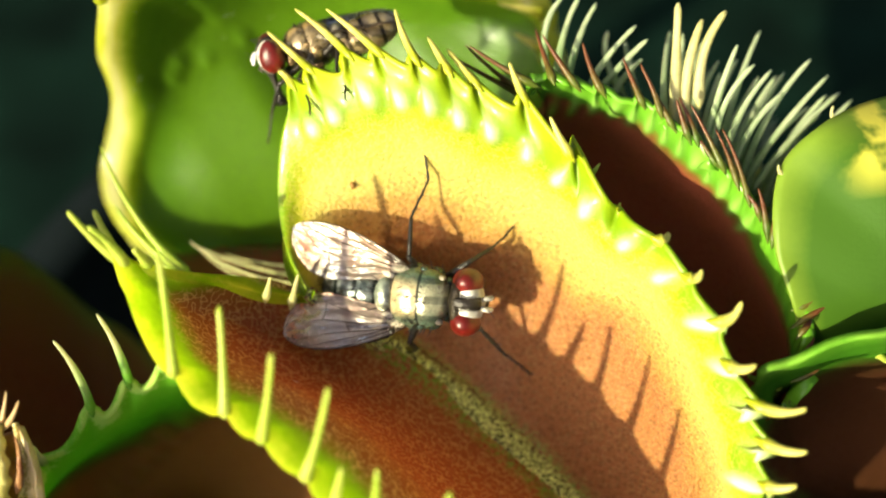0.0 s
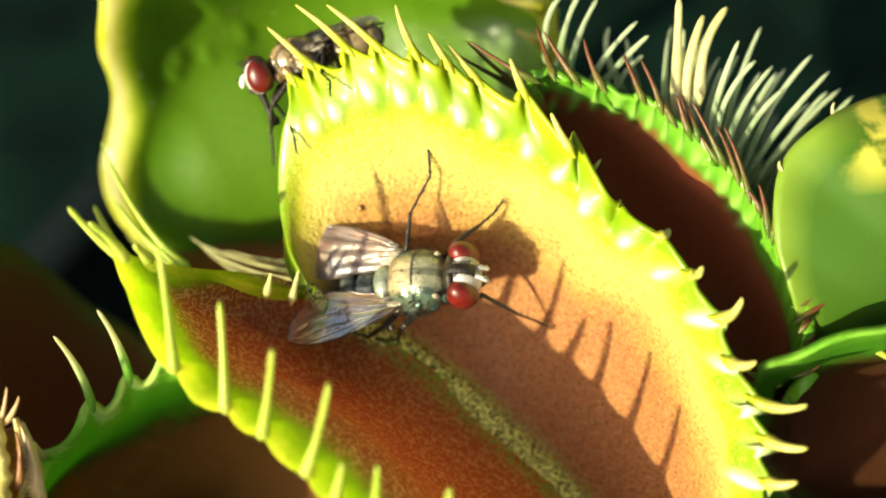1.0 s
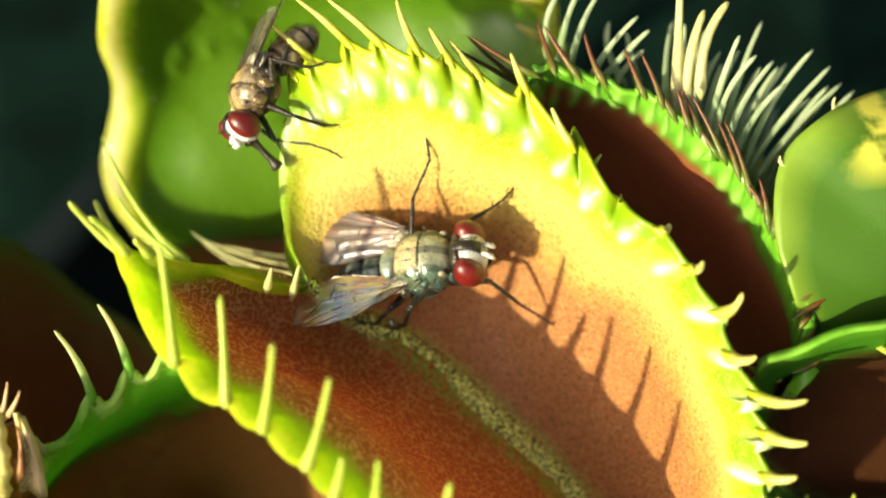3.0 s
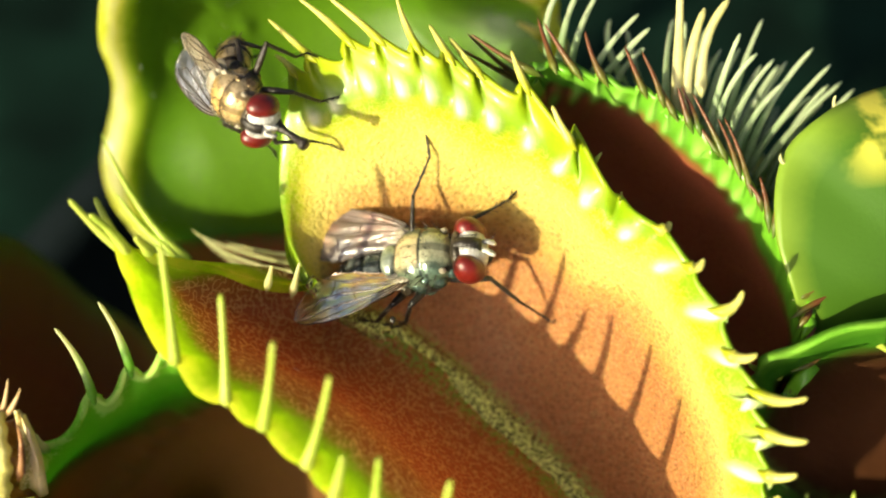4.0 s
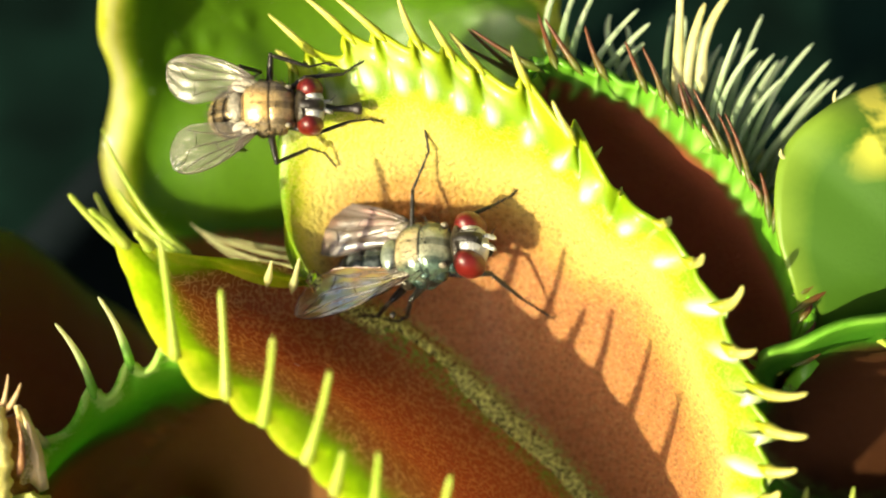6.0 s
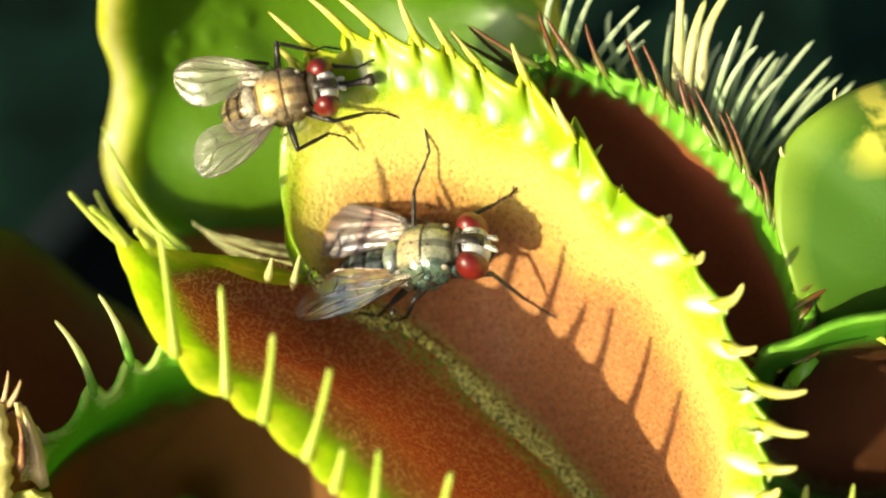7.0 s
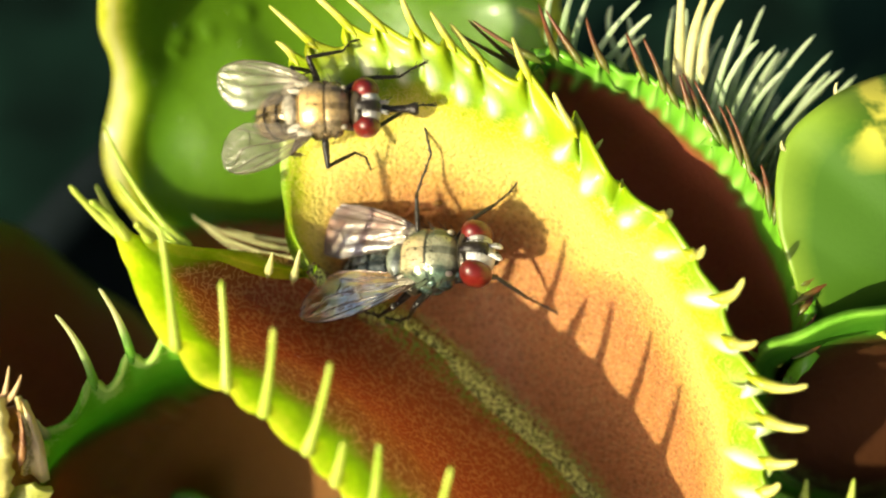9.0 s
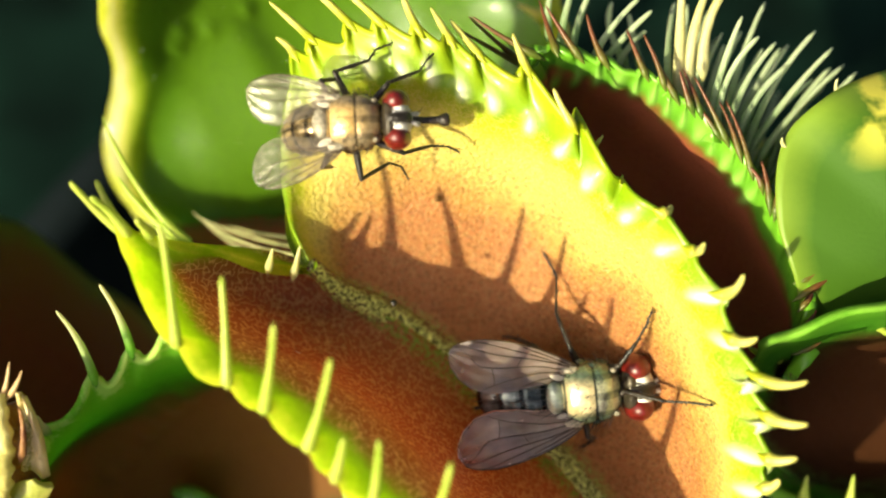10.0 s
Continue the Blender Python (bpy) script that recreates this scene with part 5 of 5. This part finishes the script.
def motions():
    rows = [(t, stance(c, a, u)) for t, c, a, u in (
        (0.0, (-1.39, -1.75, -3.9), (1.0, -0.1, 0.28), (-0.2, -0.05, 1.0)),
        (0.3, (-1.39, -1.66, -3.9), (1.0, -0.05, 0.28), (-0.2, 0.00, 1.0)),
        (0.6, (-1.4, -1.38, -3.9), (1.0, 0.075, 0.38), (-0.2, 0.22, 1.0)),
        (1.0, (-1.51, -1.16, -3.9), (1.0, 0.125, 0.42), (-0.15, 0.34, 0.85)),
        (1.6, (-1.57, -1.02, -3.9), (1.0, 0.138, 0.42), (-0.15, 0.36, 0.82)),
        (2.4, (-1.58, -0.83, -3.9), (1.0, 0.163, 0.42), (-0.15, 0.38, 0.8)),
        (2.7, (-1.23, -0.51, -3.9), (1.0, 0.175, 0.42), (-0.15, 0.40, 0.78)),
        (3.8, (-1.19, -0.4, -3.9), (1.0, 0.175, 0.42), (-0.15, 0.40, 0.78)),
        (5.7, (-1.19, -0.35, -3.9), (1.0, 0.175, 0.42), (-0.15, 0.40, 0.78)),
        (7.0, (-1.08, -0.57, -3.9), (1.0, 0.175, 0.42), (-0.15, 0.39, 0.8)),
        (8.5, (-0.97, -0.91, -3.9), (1.0, 0.15, 0.42), (-0.15, 0.36, 0.82)),
        (9.2, (-0.89, -1.15, -3.9), (1.0, 0.125, 0.42), (-0.15, 0.35, 0.83)),
        (9.3, (-0.98, -0.91, -3.9), (1.0, 0.175, 0.42), (-0.15, 0.37, 0.8)),
        (9.4, (-0.89, -1.02, -3.9), (1.0, 0.15, 0.42), (-0.15, 0.35, 0.83)),
        (9.5, (-0.45, -0.58, -3.2), (1.0, 0.275, 0.42), (-0.15, 0.37, 0.8)),
        (9.6, (0.57, -1.42, -2.50), (1.0, 0.55, 0.06), (-0.2, 0.31, 0.9)),
        (9.7, (1.13, -2.73, -1.50), (1.0, 0.33, 0.1), (-0.1, 0.2, 1.0)),
        (9.8, (6.91, -8.03, -3.50), (1.0, 0.0, 0), (-0.05, -0.1, 1.0)),
        (9.9, (7.43, -8.35, -4.20), (1.0, 0.09, 0), (-0.05, -0.1, 1.0)),
        (10.0, (7.43, -8.32, -4.20), (1.0, 0.11, 0), (-0.05, -0.1, 1.0)))]
    walk(bottle_fly, rows)
    for part, p, marks in zip(bottle_legs, LEGS_BOTTLE, (
        [(0.0, (3.90, 2.00, -5.31)), (0.9, (3.60, 3.49, -4.31)), (2.5, (3.64, 3.48, -4.30)), (4.5, (3.87, 3.01, -4.58)), (9.4, (3.81, 2.87, -4.72)), (9.6, (3.46, 2.69, -4.98)), (9.8, (11.01, -3.67, -2.01)), (10.0, (10.98, -3.42, -1.87))],
        [(0.0, (5.31, -6.42, -7.83)), (0.9, (6.26, -3.80, -6.61)), (2.5, (6.25, -3.91, -6.65)), (5.0, (6.37, -4.05, -6.63)), (9.4, (6.19, -4.08, -6.75)), (9.6, (6.27, -2.48, -6.06)), (9.8, (13.95, -8.50, 0.45)), (10.0, (14.08, -8.31, 0.71))],
        [(0.0, (-0.87, 5.56, -3.73)), (1.0, (-0.72, 5.70, -3.58)), (4.5, (-0.94, 5.99, -3.41)), (9.4, (-0.98, 5.77, -3.60)), (9.6, (-0.76, 5.04, -4.11)), (9.8, (5.34, -0.69, -5.96)), (10.0, (5.25, -0.49, -5.93))],
        [(0.0, (-2.09, -4.85, -7.83)), (0.9, (-3.98, -4.65, -7.24)), (5.0, (-3.87, -4.72, -7.28)), (9.4, (-3.76, -4.83, -7.34)), (9.6, (-2.98, -5.65, -7.37)), (9.8, (7.44, -11.81, -8.31)), (10.0, (7.74, -11.91, -8.22))],
        [(0.0, (-4.40, -0.12, -6.98)), (2.0, (-4.43, 0.42, -6.82)), (9.4, (-4.52, 0.02, -6.93)), (9.6, (-4.21, -0.02, -6.98)), (9.8, (3.00, -5.79, -8.35)), (10.0, (3.31, -5.83, -8.29))],
        [(0.0, (-5.67, -4.19, -7.32)), (2.0, (-5.71, -4.26, -7.28)), (9.4, (-5.48, -4.36, -7.28)), (9.6, (-5.16, -4.70, -7.17)), (9.8, (3.60, -11.07, -7.65)), (10.0, (3.59, -11.11, -7.61))])):
        step(part, p[0], p[-1], rows, marks)

    rows = [(t, stance(c, a, u)) for t, c, a, u in (
        (0.0, (-6.9, 11.89, -5.5), (-1.0, -0.28, 0.1), (-0.1, 0.9, 0.4)),
        (0.5, (-7.63, 11.48, -5.5), (-1.0, -0.34, 0.1), (-0.2, 0.9, 0.4)),
        (1.0, (-7.72, 10.86, -5.5), (-1.0, -0.44, 0.1), (-0.35, 0.9, 0.38)),
        (1.5, (-8.7, 10.58, -5.5), (-0.85, -0.66, 0.1), (-0.6, 0.75, 0.36)),
        (2.0, (-10.02, 10.06, -5.0), (-0.42, -0.9, 0.1), (-0.85, 0.42, 0.36)),
        (2.5, (-10.5, 9.1, -4.6), (-0.36, -0.92, 0.15), (-0.88, 0.36, 0.36)),
        (2.7, (-10.28, 8.99, -4.4), (-0.32, -0.94, 0.2), (-0.9, 0.3, 0.38)),
        (3.8, (-9.67, 8.11, -2.0), (0.0, -0.98, 0.3), (-0.85, 0.1, 0.55)),
        (4.0, (-10.5, 7.91, -1.3), (0.62, -0.6, 0.48), (-0.74, -0.25, 0.62)),
        (4.2, (-10.59, 7.82, -1.3), (0.68, -0.58, 0.42), (-0.68, -0.25, 0.68)),
        (4.5, (-10.74, 7.47, -1.5), (0.84, -0.52, 0.22), (-0.45, -0.22, 0.85)),
        (4.6, (-10.34, 7.25, -1.50), (0.92, -0.56, 0.26), (-0.36, -0.14, 0.93)),
        (4.8, (-9.99, 7.25, -1.50), (1.0, -0.20, 0.2), (-0.15, 0.05, 1.0)),
        (5.0, (-10.20, 7.22, -1.50), (1.0, 0.02, 0.1), (-0.1, 0.05, 1.0)),
        (5.7, (-9.42, 7.08, -1.50), (1.0, 0.0, 0.0), (-0.05, 0.05, 1.0)),
        (6.8, (-8.45, 7.03, -1.00), (1.0, 0.17, 0.0), (0.0, 0.05, 1.0)),
        (7.2, (-8.25, 7.63, -1.00), (1.0, 0.24, 0.0), (0.0, 0.05, 1.0)),
        (7.6, (-8.34, 7.48, -1.00), (1.0, 0.17, 0.0), (0.0, 0.05, 1.0)),
        (8.0, (-7.66, 6.57, -0.50), (1.0, 0.0, 0.0), (0.0, 0.05, 1.0)),
        (8.4, (-6.88, 6.84, -0.50), (1.0, 0.12, 0.0), (0.0, 0.05, 1.0)),
        (9.0, (-6.19, 6.34, 0.00), (1.0, 0.04, 0.0), (0.0, 0.05, 1.0)),
        (9.4, (-5.55, 6.20, 0.00), (1.0, 0.05, 0.0), (0.0, 0.05, 1.0)),
        (10.0, (-4.66, 5.47, 0.50), (1.0, 0.06, 0.0), (0.0, 0.05, 1.0)))]
    walk(gold_fly, rows)
    for part, p, marks in zip(gold_legs, LEGS_GOLD, (
        [(0.0, (-8.63, 8.46, -6.00)), (1.0, (-8.81, 7.02, -6.00)), (2.5, (-6.37, 6.50, -3.82)), (3.8, (-5.80, 8.08, -2.86)), (4.5, (-4.87, 7.97, -2.80)), (5.5, (-4.51, 9.45, -2.25)), (6.8, (-4.31, 9.33, -2.16)), (7.5, (-3.44, 9.14, -2.03)), (8.4, (-1.86, 7.91, -1.86)), (9.0, (-0.80, 8.92, -1.48)), (10.0, (-0.82, 8.93, -1.48))],
        [(0.0, (-6.98, 8.44, -3.53)), (1.0, (-7.85, 6.70, -4.40)), (2.5, (-6.19, 5.16, -4.75)), (3.8, (-5.49, 5.58, -4.37)), (4.5, (-4.48, 4.68, -4.81)), (5.5, (-3.30, 6.43, -3.50)), (7.5, (-2.18, 6.64, -3.19)), (8.4, (-0.72, 6.98, -2.52)), (9.0, (-0.15, 6.88, -2.42)), (10.0, (2.75, 4.10, -4.06))],
        [(0.0, (-5.28, 8.90, -2.67)), (1.0, (-6.53, 9.07, -3.22)), (2.5, (-5.31, 9.34, -2.55)), (3.8, (-6.55, 9.86, -3.06)), (4.5, (-7.01, 9.99, -3.21)), (5.5, (-5.26, 8.99, -2.64)), (7.5, (-6.58, 9.66, -3.15)), (8.4, (-4.78, 9.43, -2.40)), (9.0, (-4.34, 9.66, -2.18)), (10.0, (-2.66, 9.63, -1.76))],
        [(0.0, (-4.69, 8.60, -2.56)), (1.0, (-5.32, 8.13, -2.80)), (2.5, (-8.50, 6.35, -4.67)), (3.8, (-9.31, 5.72, -6.00)), (4.5, (-8.59, 4.34, -5.12)), (5.0, (-5.98, 3.98, -5.37)), (5.5, (-6.01, 3.98, -5.37)), (7.5, (-2.92, 4.78, -4.60)), (9.0, (-3.00, 2.97, -5.71)), (10.0, (0.14, 1.72, -6.15))],
        [(0.0, (-4.47, 11.87, -8.00)), (2.5, (-6.09, 12.36, -8.00)), (4.0, (-9.60, 11.87, -8.00)), (5.0, (-12.12, 10.76, -8.00)), (7.5, (-11.18, 10.72, -8.00)), (10.0, (-7.24, 9.03, -3.54))],
        [(0.0, (-3.49, 9.94, -1.87)), (2.5, (-6.53, 9.71, -3.10)), (4.0, (-12.75, 6.19, -8.00)), (5.0, (-12.75, 4.77, -8.00)), (7.5, (-11.50, 4.40, -8.00)), (10.0, (-6.89, 2.93, -5.78))])):
        step(part, p[0], p[-1], rows, marks)

    # the bottle fly buzzes its wings before it hops down the lobe
    for s, part in zip((1, -1), bottle_wings):
        hinge = Vector((WING_ROOT[0], s * WING_ROOT[1], WING_ROOT[2])) * 0.001
        walk(part, [(t, Matrix.LocRotScale(hinge, Euler((radians(s * lift), 0, radians(-s * open_by))), None)) for t, lift, open_by in (
            (0.0, 0, 0), (0.4, 4, 2), (1.0, 0, 0), (2.2, 0, 0), (2.5, 6, 3), (2.7, 0, 0), (9.2, 0, 0), (9.3, 30, 6), (9.4, 0, 0), (9.5, 38, 10), (9.6, 10, 14), (9.7, 35, 30), (9.8, 8, 8), (9.9, 0, 1), (10.0, 0, 1))])
    for s, part in zip((1, -1), gold_wings):
        hinge = Vector((WING_ROOT[0], s * WING_ROOT[1], WING_ROOT[2])) * 0.001
        walk(part, [(t, Matrix.LocRotScale(hinge, Euler((radians(s * lift), 0, radians(-s * open_by))), None)) for t, lift, open_by in (
            (0.0, 0, -18), (2.7, 0, -18), (3.8, 4, -24), (4.3, 4, -22), (4.9, 0, 0), (7.8, 0, 0), (8.6, 0, -4), (10.0, 0, -4))])
    # the golden fly bends its abdomen down and puts its proboscis out once it has turned round
    walk(gold_tail, [(t, Matrix.LocRotScale(Vector(WAIST) * 0.001, Euler((0, radians(-a), 0)), None)) for t, a in ((0.0, -6), (1.0, 2), (2.0, 26), (2.7, 30), (3.8, 34), (4.6, 56), (7.0, 58), (10.0, 50))])
    walk(gold_tongue, [(t, Matrix.LocRotScale(Vector(MOUTH) * 0.001, Euler((0, radians(a), 0)), None)) for t, a in ((0.0, 84), (1.5, 80), (2.7, 70), (3.6, 10), (4.2, 2), (5.5, 0), (7.5, -4), (8.6, -2), (10.0, 0))])

    walk(mite, [(t, stance(c, a, (-0.4, -0.5, 0.8))) for t, c, a in (
        (0.0, (-4.67, 4.20, -5.11), (0.4, -1, 0)), (1.0, (-4.36, 2.78, -5.85), (0.4, -1, 0)), (1.6, (-4.16, 2.44, -6.02), (0.6, -1, 0)), (2.7, (-4.15, 2.17, -6.14), (1, 0, 0)),
        (3.8, (-3.80, 2.17, -6.14), (1, 0, 0)), (4.5, (-3.10, 2.26, -6.09), (1, 0.1, 0)), (5.5, (-2.12, 2.27, -6.07), (1, 0.1, 0)), (6.8, (-0.96, 2.07, -6.10), (1, 0, 0)),
        (7.5, (-0.59, 2.13, -6.02), (1, 0, 0)), (9.0, (-0.31, 1.98, -6.07), (1, 0, 0)), (10.0, (-0.32, 2.02, -6.04), (1, 0, 0)))])


motions()
